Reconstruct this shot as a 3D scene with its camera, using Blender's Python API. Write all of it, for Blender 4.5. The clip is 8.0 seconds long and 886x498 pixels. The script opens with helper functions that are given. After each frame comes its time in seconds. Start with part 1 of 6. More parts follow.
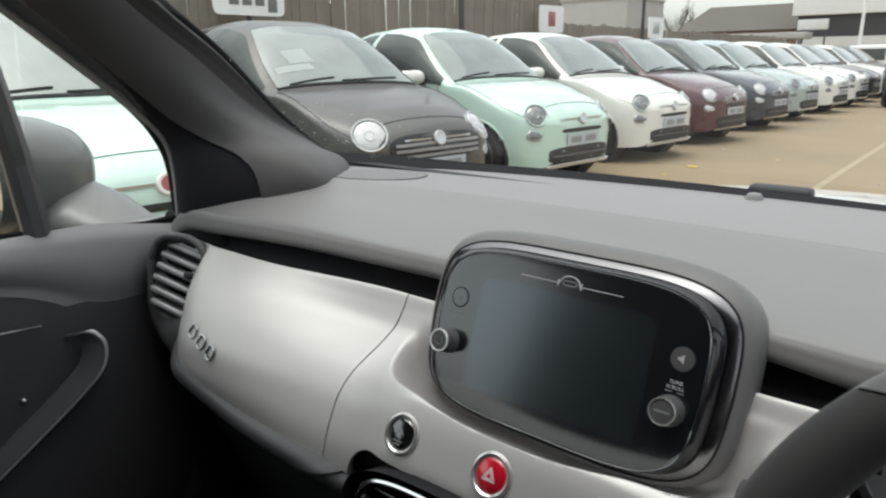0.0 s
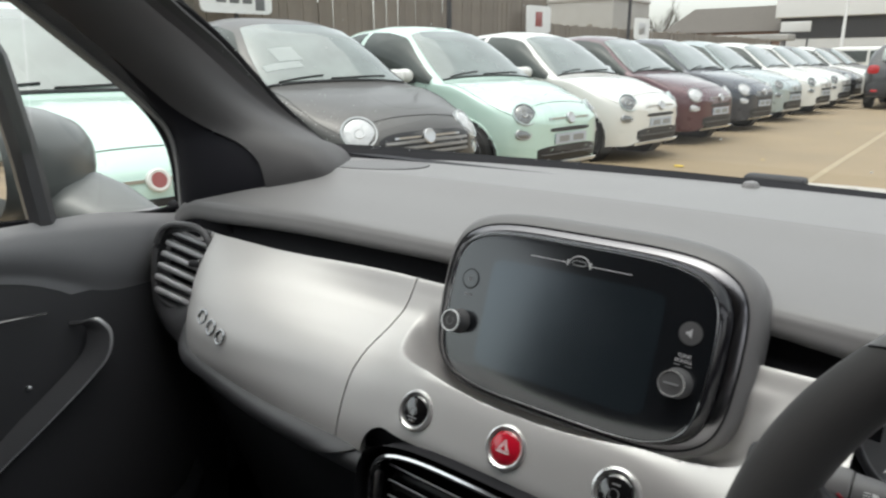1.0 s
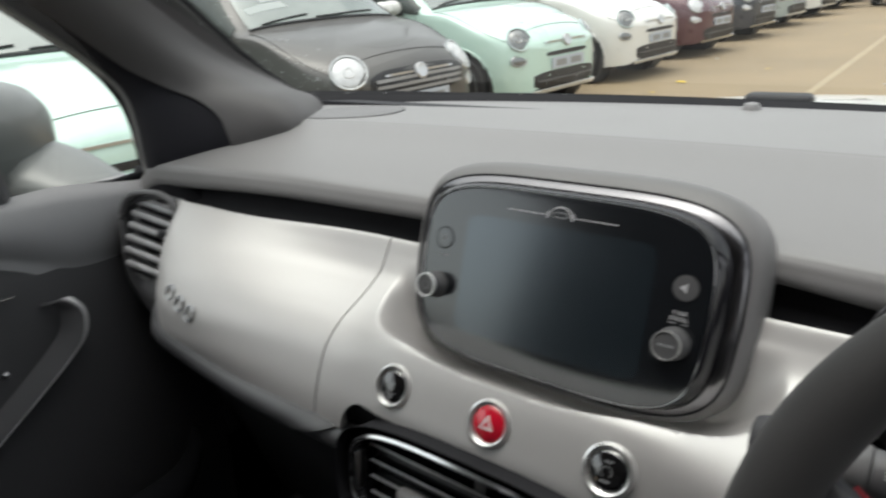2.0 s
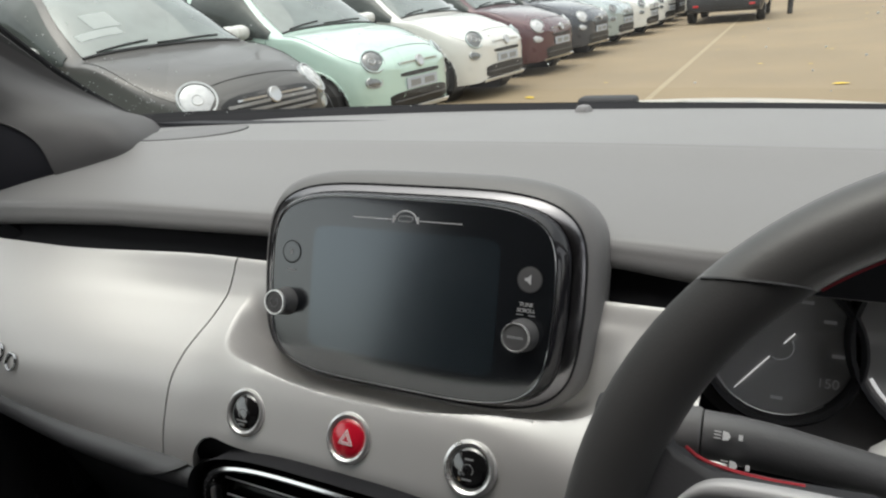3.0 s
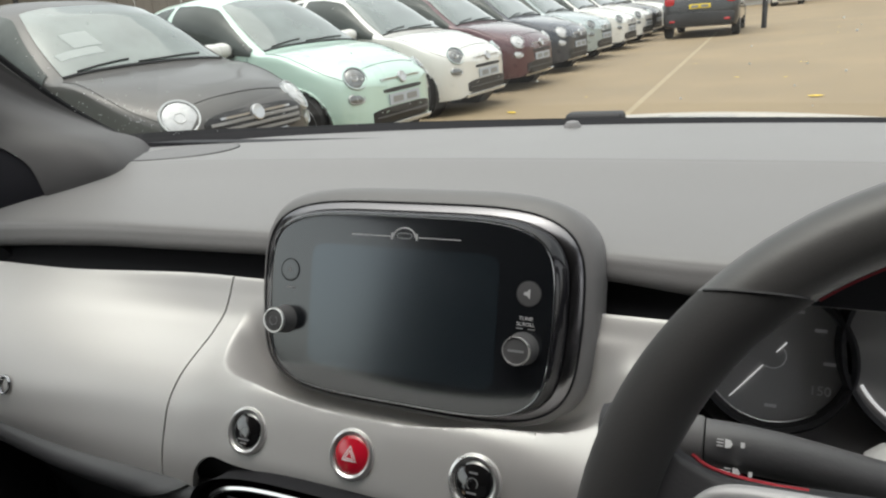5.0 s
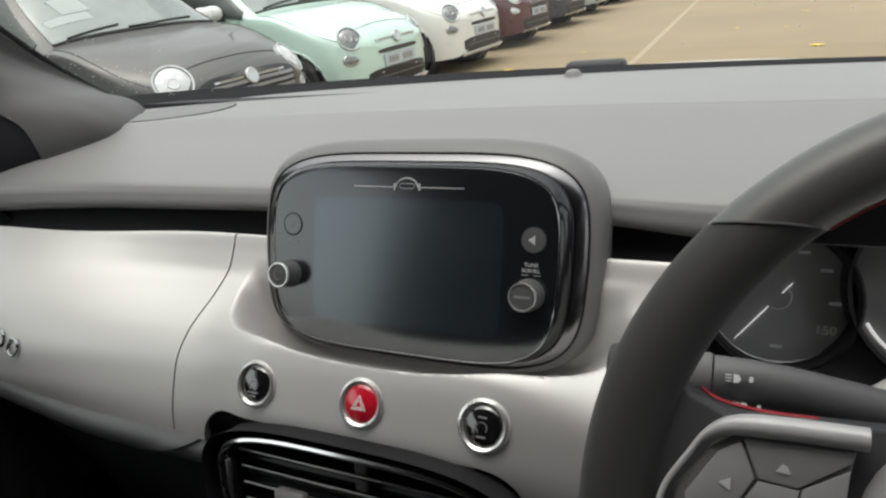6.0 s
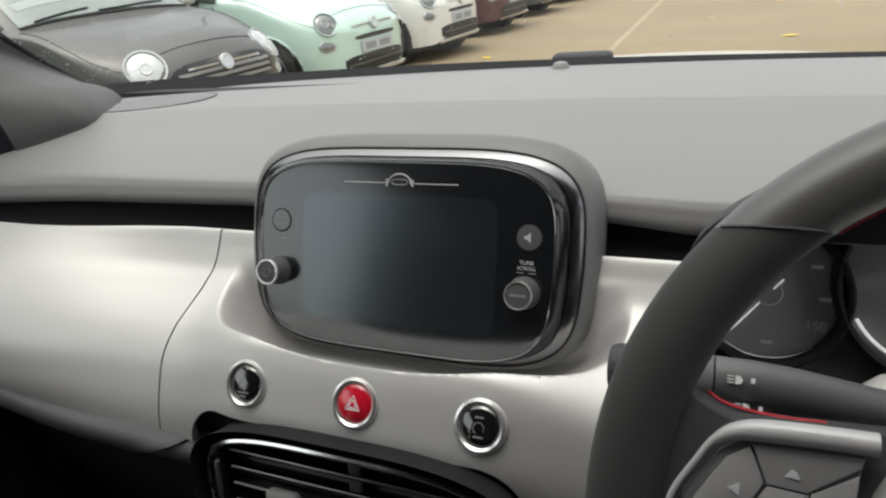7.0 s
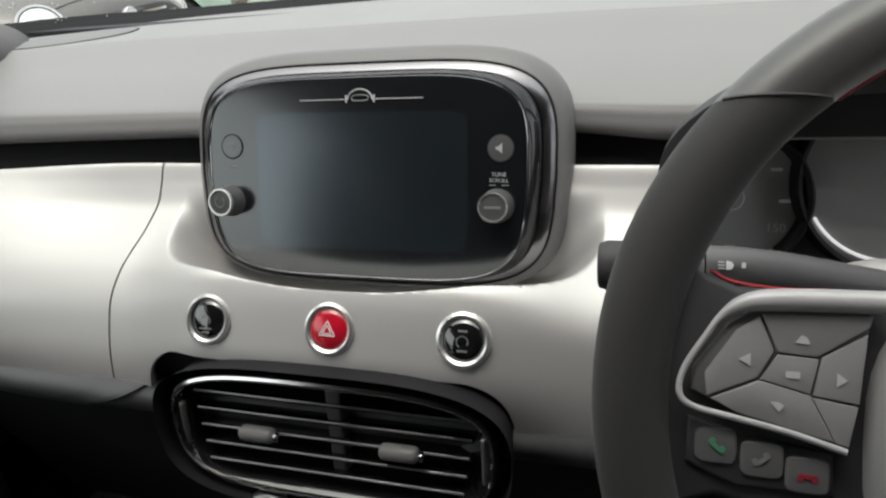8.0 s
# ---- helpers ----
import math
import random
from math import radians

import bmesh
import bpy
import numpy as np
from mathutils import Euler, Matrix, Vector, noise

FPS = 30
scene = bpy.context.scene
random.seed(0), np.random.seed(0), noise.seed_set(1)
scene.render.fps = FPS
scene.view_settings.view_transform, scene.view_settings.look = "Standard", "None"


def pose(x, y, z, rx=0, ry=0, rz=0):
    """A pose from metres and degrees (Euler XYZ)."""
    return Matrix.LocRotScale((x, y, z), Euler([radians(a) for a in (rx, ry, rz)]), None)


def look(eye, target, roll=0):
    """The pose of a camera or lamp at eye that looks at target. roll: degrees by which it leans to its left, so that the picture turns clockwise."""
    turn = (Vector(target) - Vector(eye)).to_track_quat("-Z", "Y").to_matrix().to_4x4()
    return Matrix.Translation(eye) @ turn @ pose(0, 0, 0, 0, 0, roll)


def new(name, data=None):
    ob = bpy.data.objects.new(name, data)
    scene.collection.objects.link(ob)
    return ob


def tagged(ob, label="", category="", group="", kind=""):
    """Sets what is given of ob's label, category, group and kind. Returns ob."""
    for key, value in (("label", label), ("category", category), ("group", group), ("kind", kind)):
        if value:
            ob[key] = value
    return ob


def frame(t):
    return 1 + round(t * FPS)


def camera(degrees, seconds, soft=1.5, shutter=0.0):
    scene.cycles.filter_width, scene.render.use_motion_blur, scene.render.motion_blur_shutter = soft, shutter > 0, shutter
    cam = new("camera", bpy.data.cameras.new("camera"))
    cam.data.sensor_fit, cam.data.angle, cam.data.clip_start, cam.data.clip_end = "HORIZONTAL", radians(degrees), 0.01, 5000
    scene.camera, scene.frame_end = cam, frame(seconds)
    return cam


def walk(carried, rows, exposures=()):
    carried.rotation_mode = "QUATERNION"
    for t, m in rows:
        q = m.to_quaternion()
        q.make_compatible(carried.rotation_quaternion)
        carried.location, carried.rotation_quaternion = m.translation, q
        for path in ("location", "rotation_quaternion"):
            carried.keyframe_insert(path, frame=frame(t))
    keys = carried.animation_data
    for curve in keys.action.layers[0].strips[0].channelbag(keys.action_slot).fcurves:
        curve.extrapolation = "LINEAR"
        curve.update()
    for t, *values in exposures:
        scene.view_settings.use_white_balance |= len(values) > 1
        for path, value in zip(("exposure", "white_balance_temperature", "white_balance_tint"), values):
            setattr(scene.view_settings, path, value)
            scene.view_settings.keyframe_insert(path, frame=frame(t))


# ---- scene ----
cam = camera(66.3, 8.0, soft=2.2, shutter=0.4)
PATH = [
    (0, (0.254, -0.349, 1.206), (-0.997, 1.118, 0.672), -0.6),
    (0.5, (0.256, -0.362, 1.195), (-0.93, 1.165, 0.684), 0.1),
    (1, (0.249, -0.377, 1.195), (-0.971, 1.115, 0.661), -0.3),
    (1.5, (0.23, -0.369, 1.185), (-1.066, 0.968, 0.456), -4.1),
    (2, (0.236, -0.313, 1.197), (-0.968, 1.114, 0.481), -4.7),
    (2.2, (0.244, -0.29, 1.193), (-0.859, 1.216, 0.474), -5.4),
    (3.3, (0.248, -0.302, 1.182), (-0.624, 1.365, 0.501), -5.5),
    (3.5, (0.249, -0.299, 1.184), (-0.621, 1.37, 0.507), -6.3),
    (4, (0.242, -0.307, 1.188), (-0.624, 1.366, 0.515), -6.3),
    (4.2, (0.238, -0.314, 1.19), (-0.625, 1.373, 0.548), -5.6),
    (5.5, (0.241, -0.308, 1.182), (-0.61, 1.372, 0.507), -5.8),
    (6, (0.237, -0.312, 1.177), (-0.612, 1.334, 0.423), -7.1),
    (6.5, (0.22, -0.324, 1.173), (-0.602, 1.321, 0.386), -5.7),
    (7, (0.223, -0.309, 1.182), (-0.561, 1.351, 0.387), -6.4),
    (7.5, (0.196, -0.318, 1.161), (-0.402, 1.388, 0.307), -5.8),
    (8, (0.192, -0.317, 1.153), (-0.387, 1.359, 0.226), -6.7),
]
# exposure drifts up as the view fills with the dark cabin
walk(cam, [(t, look(e, a, r)) for t, e, a, r in PATH], [(0, 1.37, 6570, 10), (2.0, 1.53, 6650, 10), (3.5, 1.39, 6740, 10), (6.5, 1.48, 6750, 10), (7.5, 1.58, 6800, 10), (8, 1.70, 6750, 10)])

# world: bright overcast sky with one wide, weak sun
world = bpy.data.worlds.new("overcast_sky")
scene.world = world
world.use_nodes = True
wn = world.node_tree.nodes
sky = wn.new("ShaderNodeTexSky")
sky.sky_type = "NISHITA"
sky.sun_disc = False
sky.sun_elevation = radians(80)
sky.sun_rotation = radians(228)
sky.air_density, sky.dust_density, sky.ozone_density = 1.2, 3.0, 0.6
soften = wn.new("ShaderNodeHueSaturation")
soften.inputs["Saturation"].default_value = 0.22
world.node_tree.links.new(sky.outputs[0], soften.inputs["Color"])
world.node_tree.links.new(soften.outputs[0], wn["Background"].inputs[0])
wn["Background"].inputs[1].default_value = 0.15
sun_data = bpy.data.lights.new("sun", "SUN")
sun_data.energy, sun_data.angle, sun_data.color = 0.48, radians(95), (1.0, 0.97, 0.92)
sun = new("sun", sun_data)
sun.matrix_world = look((0, 0, 30), (2.4, 2.2, 11.4))


# ---- materials ----
def material(name, color, rough=0.5, metal=0.0, grain=0.0, grain_scale=400.0, vary=0.08, vary_scale=6.0,
             coat=0.0, spec=0.5, rough_vary=0.08, per_piece=0.0, coat_rough=0.04):
    """A surface with a slow colour and gloss drift and a fine relief, in metres of the real thing."""
    m = bpy.data.materials.new(name)
    m.use_nodes = True
    n, l = m.node_tree.nodes, m.node_tree.links
    b = n["Principled BSDF"]
    b.inputs["Metallic"].default_value = metal
    b.inputs["Specular IOR Level"].default_value = spec
    b.inputs["Coat Weight"].default_value = coat
    b.inputs["Coat Roughness"].default_value = coat_rough
    tc = n.new("ShaderNodeTexCoord")
    slow = n.new("ShaderNodeTexNoise")
    slow.inputs["Scale"].default_value = vary_scale
    slow.inputs["Detail"].default_value = 6
    l.new(tc.outputs["Object"], slow.inputs["Vector"])
    mix = n.new("ShaderNodeMix")
    mix.data_type = "RGBA"
    dark = tuple(c * (1 - vary) for c in color)
    light = tuple(min(1, c * (1 + vary)) for c in color)
    mix.inputs["A"].default_value, mix.inputs["B"].default_value = (*dark, 1), (*light, 1)
    l.new(slow.outputs["Fac"], mix.inputs["Factor"])
    last = mix.outputs["Result"]
    if per_piece:
        info, hsv, rng = n.new("ShaderNodeObjectInfo"), n.new("ShaderNodeHueSaturation"), n.new("ShaderNodeMapRange")
        rng.inputs["To Min"].default_value, rng.inputs["To Max"].default_value = 1 - per_piece, 1 + per_piece
        l.new(info.outputs["Random"], rng.inputs["Value"])
        l.new(rng.outputs["Result"], hsv.inputs["Value"])
        l.new(last, hsv.inputs["Color"])
        last = hsv.outputs["Color"]
    l.new(last, b.inputs["Base Color"])
    rr = n.new("ShaderNodeMapRange")
    rr.inputs["To Min"].default_value, rr.inputs["To Max"].default_value = max(0.01, rough - rough_vary), min(1, rough + rough_vary)
    l.new(slow.outputs["Fac"], rr.inputs["Value"])
    l.new(rr.outputs["Result"], b.inputs["Roughness"])
    if grain:
        fine = n.new("ShaderNodeTexNoise")
        fine.inputs["Scale"].default_value = grain_scale
        fine.inputs["Detail"].default_value = 3
        bump = n.new("ShaderNodeBump")
        bump.inputs["Strength"].default_value = grain
        bump.inputs["Distance"].default_value = 0.3 / grain_scale
        l.new(tc.outputs["Object"], fine.inputs["Vector"])
        l.new(fine.outputs["Fac"], bump.inputs["Height"])
        l.new(bump.outputs["Normal"], b.inputs["Normal"])
    return m


def glow(name, color, strength):
    m = bpy.data.materials.new(name)
    m.use_nodes = True
    b = m.node_tree.nodes["Principled BSDF"]
    b.inputs["Base Color"].default_value = (*color, 1)
    b.inputs["Emission Color"].default_value = (*color, 1)
    b.inputs["Emission Strength"].default_value = strength
    return m


def clear_glass(name, tint, gloss=0.02):
    """A thin pane: clear, with a mirror gloss that grows towards grazing views."""
    m = bpy.data.materials.new(name)
    m.use_nodes = True
    n, l = m.node_tree.nodes, m.node_tree.links
    n.remove(n["Principled BSDF"])
    clear, shine, mix, edge, power, scale = (n.new("ShaderNodeBsdfTransparent"), n.new("ShaderNodeBsdfGlossy"), n.new("ShaderNodeMixShader"),
                                             n.new("ShaderNodeLayerWeight"), n.new("ShaderNodeMath"), n.new("ShaderNodeMath"))
    clear.inputs["Color"].default_value = (*tint, 1)
    shine.inputs["Roughness"].default_value = gloss
    edge.inputs["Blend"].default_value = 0.5
    power.operation, scale.operation = "POWER", "MULTIPLY_ADD"
    power.inputs[1].default_value, scale.inputs[1].default_value, scale.inputs[2].default_value = 4.0, 0.35, 0.045
    l.new(edge.outputs["Facing"], power.inputs[0])
    l.new(power.outputs[0], scale.inputs[0])
    l.new(scale.outputs[0], mix.inputs[0])
    l.new(clear.outputs[0], mix.inputs[1])
    l.new(shine.outputs[0], mix.inputs[2])
    l.new(mix.outputs[0], n["Material Output"].inputs["Surface"])
    return m


SOFT = material("soft_touch_plastic", (0.190, 0.187, 0.187), 0.42, grain=0.35, grain_scale=900, vary=0.06, spec=0.45)
STRIP = material("frame_strip_plastic", (0.20, 0.20, 0.203), 0.5, grain=0.2)
# near black of the frame gap and of the shade painted on the pillar foot
GAP_SHADE = material("gap_and_shade_black", (0.016, 0.016, 0.020), 0.7, grain=0.3, grain_scale=700, spec=0.15)
PILLAR = material("pillar_plastic", (0.078, 0.076, 0.077), 0.6, grain=0.3, grain_scale=700, spec=0.35)
DOOR = material("door_plastic", (0.29, 0.29, 0.295), 0.55, grain=0.35, grain_scale=800, spec=0.4)
DARK = material("dark_plastic", (0.034, 0.034, 0.037), 0.55, grain=0.3, grain_scale=800, spec=0.35)
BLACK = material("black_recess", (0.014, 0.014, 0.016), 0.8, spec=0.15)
CARPET = material("black_carpet", (0.032, 0.032, 0.035), 0.95, grain=0.8, grain_scale=500, spec=0.1)
SILVER = material("satin_silver_paint", (0.505, 0.498, 0.486), 0.55, metal=0.72, grain=0.04, grain_scale=1500, vary=0.03, vary_scale=9, rough_vary=0.04)
GLOSS = material("gloss_black", (0.010, 0.010, 0.011), 0.10, coat=0.8, rough_vary=0.03)
BEZEL = material("bezel_gloss_black", (0.010, 0.010, 0.012), 0.14, coat=0.25, spec=0.4, rough_vary=0.03)
BUTTON = material("button_gloss_black", (0.006, 0.006, 0.0065), 0.07, coat=1.0, rough_vary=0.02, spec=0.9)
SCREEN = material("screen_glass", (0.008, 0.0115, 0.0145), 0.20, coat=0.6, coat_rough=0.15, spec=0.85, rough_vary=0.02, vary_scale=20)
LCD = material("picture_glass", (0.006, 0.0070, 0.0085), 0.18, coat=0.6, coat_rough=0.14, spec=0.6, rough_vary=0.02, vary_scale=20)
FRAME_S = material("satin_silver_frame", (0.175, 0.172, 0.180), 0.24, metal=1.0, grain=0.05, grain_scale=1200, vary=0.03)
HOUSING = material("satin_housing", (0.132, 0.130, 0.130), 0.46, grain=0.25, grain_scale=900, spec=0.45)
CHROME = material("chrome", (0.78, 0.78, 0.78), 0.12, metal=1.0, vary=0.03, rough_vary=0.04)
SATIN = material("satin_metal", (0.55, 0.55, 0.56), 0.3, metal=1.0, grain=0.05, vary=0.04)
RUBBER = material("knob_rubber", (0.058, 0.058, 0.060), 0.6, grain=0.2)
LEATHER = material("wheel_leather", (0.052, 0.051, 0.050), 0.40, grain=0.3, grain_scale=1100, vary=0.2, spec=0.6)
KNUCKLE_D = material("handle_plastic", (0.115, 0.115, 0.119), 0.32, coat=0.3, coat_rough=0.2)
BRIGHT = material("satin_bright_strip", (0.80, 0.80, 0.81), 0.45, metal=0.55, vary=0.04)
TRIM = material("satin_trim_paint", (0.43, 0.427, 0.432), 0.42, metal=0.25, vary=0.04)
GRILLE = material("speaker_grille_plastic", (0.135, 0.133, 0.135), 0.5, grain=0.5, grain_scale=700)
SUEDE = material("wheel_grip_suede", (0.028, 0.0275, 0.0275), 0.75, grain=0.6, grain_scale=1500, vary=0.22, vary_scale=30, spec=0.35)
HUB = material("hub_cover_plastic", (0.26, 0.257, 0.254), 0.5, grain=0.25)
SPOKE = material("spoke_plastic", (0.100, 0.099, 0.101), 0.45, grain=0.2)
KEYCAP = material("key_plastic", (0.225, 0.219, 0.222), 0.5, grain=0.15)
RED_BTN = material("red_button", (0.46, 0.008, 0.024), 0.2, coat=0.7, vary=0.05)
THREAD = material("red_thread", (0.45, 0.02, 0.035), 0.6)
MARK = material("white_print", (0.75, 0.75, 0.75), 0.5)
DIM = material("dim_print", (0.17, 0.175, 0.18), 0.5)
GREEN = material("green_print", (0.07, 0.24, 0.13), 0.5)
THREAD_D = material("dull_red_print", (0.26, 0.02, 0.03), 0.5)
DIAL = material("dial_face", (0.52, 0.52, 0.525), 0.4)
# faint glow added to brighten the dial numbers, bars and hub arc
GLOW_DIM = glow("glowing_dim_print", (0.85, 0.86, 0.88), 0.012)
PANE = clear_glass("window_glass", (0.75, 0.785, 0.762))
MIRROR = material("mirror_silver", (0.9, 0.9, 0.9), 0.01, metal=1.0, vary=0.0, rough_vary=0.0)
BONNET = material("white_bonnet_paint", (0.78, 0.78, 0.76), 0.3, coat=0.6, vary=0.02)
SHELL = material("mirror_shell_paint", (0.16, 0.168, 0.165), 0.4, coat=0.4, vary=0.15, vary_scale=25)
RAIL = material("rail_plastic", (0.070, 0.071, 0.074), 0.40, grain=0.3, grain_scale=800)
INSERT = material("black_insert", (0.072, 0.072, 0.076), 0.32, grain=0.2, spec=0.55)
RING = material("satin_chrome_ring", (0.82, 0.82, 0.81), 0.28, metal=0.9, vary=0.03)
GREYMARK = material("grey_print", (0.42, 0.42, 0.43), 0.5)
LENS = material("dial_lens", (0.30, 0.295, 0.297), 0.2, coat=1.0)
# glow added to brighten the needle and the ring line
GLOW_WHITE = glow("glowing_white_print", (0.85, 0.86, 0.88), 0.22)
KNUCKLE = material("pale_cowl_plastic", (0.60, 0.595, 0.59), 0.4, grain=0.1)
# light grey of the added rear wall, pale enough to bounce light forwards
REAR_GREY = material("rear_wall_grey", (0.26, 0.257, 0.252), 0.9, grain=0.6, grain_scale=300, spec=0.2)
FOOT = material("footwell_plastic", (0.022, 0.023, 0.027), 0.7, grain=0.3, spec=0.3)
for glass in (SCREEN, LCD):
    shader = glass.node_tree.nodes["Principled BSDF"]
    shader.inputs["IOR"].default_value = 1.66
    shader.inputs["Specular Tint"].default_value = (0.78, 0.90, 1.0, 1) if glass is SCREEN else (0.93, 0.97, 1.0, 1)
SLAT = material("vent_slat_plastic", (0.40, 0.40, 0.405), 0.30, metal=0.35, grain=0.1)
RING_D = material("smoked_chrome", (0.36, 0.36, 0.365), 0.18, metal=1.0, vary=0.05)


for hide, weight in ((LEATHER, 0.24), (SUEDE, 0.11)):
    shader = hide.node_tree.nodes["Principled BSDF"]
    shader.inputs["Sheen Weight"].default_value, shader.inputs["Sheen Roughness"].default_value = weight, 0.45


# ---- building tools ----
def thing(name, label, category, at=(0, 0, 0), group="", kind=""):
    ob = new(name)
    ob.location = at
    ob.empty_display_size = 0.05
    return tagged(ob, label, category, group, kind)


def mesh_of(name, bm, mat, smooth=True):
    bmesh.ops.recalc_face_normals(bm, faces=bm.faces)
    me = bpy.data.meshes.new(name)
    bm.to_mesh(me)
    bm.free()
    for m in mat if isinstance(mat, (list, tuple)) else [mat]:
        me.materials.append(m)
    if smooth:
        me.polygons.foreach_set("use_smooth", [True] * len(me.polygons))
        me.set_sharp_from_angle(angle=radians(38))
    return me


def chain(ob):
    """Where a parent stands: things stand at their base, parts at the world's origin."""
    return Matrix.Translation(ob.location) if ob.parent is None else Matrix.Identity(4)


def part(name, bm, mat, parent, label="", smooth=True, shadow=True):
    ob = new(name, mesh_of(name, bm, mat, smooth))
    if parent is not None:
        ob.parent = parent
        ob.matrix_parent_inverse = chain(parent).inverted()
    ob.visible_shadow = shadow
    return tagged(ob, label)


def whole(name, bm, mat, label, category="", kind="", group="", smooth=True, shadow=True):
    ob = new(name, mesh_of(name, bm, mat, smooth))
    ob.visible_shadow = shadow
    return tagged(ob, label, category, group, kind)


def sheet(fn, nu, nv, bm=None, thick=0.0, wrap=False):
    """A grid from fn(u, v), u and v from 0 to 1."""
    bm = bm or bmesh.new()
    rows = [[bm.verts.new(fn(i / nu, j / nv)) for j in range(nv if wrap else nv + 1)] for i in range(nu + 1)]
    faces = []
    for i in range(nu):
        for j in range(nv):
            k = (j + 1) % nv if wrap else j + 1
            faces.append(bm.faces.new((rows[i][j], rows[i + 1][j], rows[i + 1][k], rows[i][k])))
    if thick:
        bmesh.ops.recalc_face_normals(bm, faces=faces)
        bmesh.ops.solidify(bm, geom=faces, thickness=thick)
    return bm


def panel(fn, nu, nv, back):
    """A grid with a straight return at its edges, moved by the vector back."""
    bm = sheet(fn, nu, nv)
    bm.verts.ensure_lookup_table()
    n = nv + 1
    ring = [i * n for i in range(nu + 1)] + [nu * n + j for j in range(1, n)] + [i * n + nv for i in range(nu - 1, -1, -1)] + [j for j in range(nv - 1, 0, -1)]
    front = [bm.verts[k] for k in ring]
    rear = [bm.verts.new(w.co + back) for w in front]
    for k in range(len(front)):
        m = (k + 1) % len(front)
        bm.faces.new((front[m], front[k], rear[k], rear[m]))
    return bm


def loft(rings, bm=None, cap=(True, True), close=False):
    """Joins closed rings of equal count, one after the other."""
    bm = bm or bmesh.new()
    vs = [[bm.verts.new(p) for p in r] for r in rings]
    k = len(vs[0])
    pairs = list(zip(vs, vs[1:])) + ([(vs[-1], vs[0])] if close else [])
    for a, b in pairs:
        for i in range(k):
            j = (i + 1) % k
            bm.faces.new((a[i], a[j], b[j], b[i]))
    if not close:
        if cap[0]:
            bm.faces.new(vs[0][::-1])
        if cap[1]:
            bm.faces.new(vs[-1])
    return bm


def oval(w, h, n=2.0, count=48, cx=0.0, cy=0.0, taper=0.0):
    """A superellipse outline of half sizes w and h; taper narrows its lower side."""
    out = []
    for i in range(count):
        a = 2 * math.pi * i / count
        c, s = math.cos(a), math.sin(a)
        x = w * math.copysign(abs(c) ** (2 / n), c)
        y = h * math.copysign(abs(s) ** (2 / n), s)
        out.append((cx + x * (1 + taper * min(0, y / h)), cy + y))
    return out


def on(m, outline, d=0.0):
    return [m @ Vector((x, y, d)) for x, y in outline]


def slab(m, outline, d0, d1, bevel=0.0, bm=None, grow=1.0):
    """A plate of that outline from depth d0 to d1, its front edge rounded."""
    cx, cy = sum(p[0] for p in outline) / len(outline), sum(p[1] for p in outline) / len(outline)

    def inset(e):
        out = []
        for x, y in outline:
            r = math.hypot(x - cx, y - cy) or 1
            out.append((x - (x - cx) / r * e, y - (y - cy) / r * e))
        return out
    rings = [on(m, outline, d0)]
    if bevel:
        for k in range(4):
            a = math.pi / 2 * k / 3
            rings.append(on(m, inset(bevel * (1 - math.cos(a))), d1 - bevel * (1 - math.sin(a))))
    else:
        rings.append(on(m, outline, d1))
    return loft(rings, bm)


def lathe(m, profile, count=40, bm=None):
    """Turns (radius, depth) pairs round the axis of m."""
    return loft([[m @ Vector((r * math.cos(2 * math.pi * i / count), r * math.sin(2 * math.pi * i / count), d))
                  for i in range(count)] for r, d in profile], bm)


def tube(points, radius, count=10, bm=None, close=False, flat=1.0):
    """A round bar along points; radius may be a list."""
    pts = [Vector(p) for p in points]
    n = len(pts)
    rings, up = [], Vector((0.13, 0.21, 0.97))
    for i, p in enumerate(pts):
        a, b = (pts[i - 1] if (i or close) else p), (pts[(i + 1) % n] if (i < n - 1 or close) else p)
        t = (b - a).normalized()
        s = t.cross(up)
        s = s.normalized() if s.length > 1e-4 else t.orthogonal().normalized()
        u = s.cross(t)
        r = radius[i] if isinstance(radius, (list, tuple)) else radius
        rings.append([p + (s * math.cos(2 * math.pi * k / count) * flat + u * math.sin(2 * math.pi * k / count)) * r for k in range(count)])
    return loft(rings, bm, close=close)


def spline(points, count):
    """A smooth line of count points through points of any dimension."""
    p = [np.array(q, float) for q in points]
    p = [2 * p[0] - p[1]] + p + [2 * p[-1] - p[-2]]
    out = []
    for k in range(count):
        s = k / (count - 1) * (len(p) - 3)
        i = min(int(s), len(p) - 4)
        f = s - i
        a, b, c, d = p[i:i + 4]
        out.append(0.5 * (2 * b + (c - a) * f + (2 * a - 5 * b + 4 * c - d) * f * f + (3 * b - a - 3 * c + d) * f ** 3))
    return out


def block(center, size, bevel=0.0, bm=None, m=None):
    bm = bm or bmesh.new()
    made = bmesh.ops.create_cube(bm, size=1)["verts"]
    mm = (m or Matrix.Identity(4)) @ Matrix.Translation(center) @ Matrix.Diagonal((*size, 1))
    bmesh.ops.transform(bm, matrix=mm, verts=made)
    if bevel:
        edges = list({e for v in made for e in v.link_edges})
        bmesh.ops.bevel(bm, geom=edges, offset=bevel, segments=3, affect="EDGES", profile=0.5)
    return bm


def facing(at, normal, up=(0, 0, 1)):
    """A frame at a place: x to the right, y up along the surface, z out of it."""
    n = Vector(normal).normalized()
    x = Vector(up).cross(n).normalized()
    y = n.cross(x)
    return Matrix(((x.x, y.x, n.x, at[0]), (x.y, y.y, n.y, at[1]), (x.z, y.z, n.z, at[2]), (0, 0, 0, 1)))


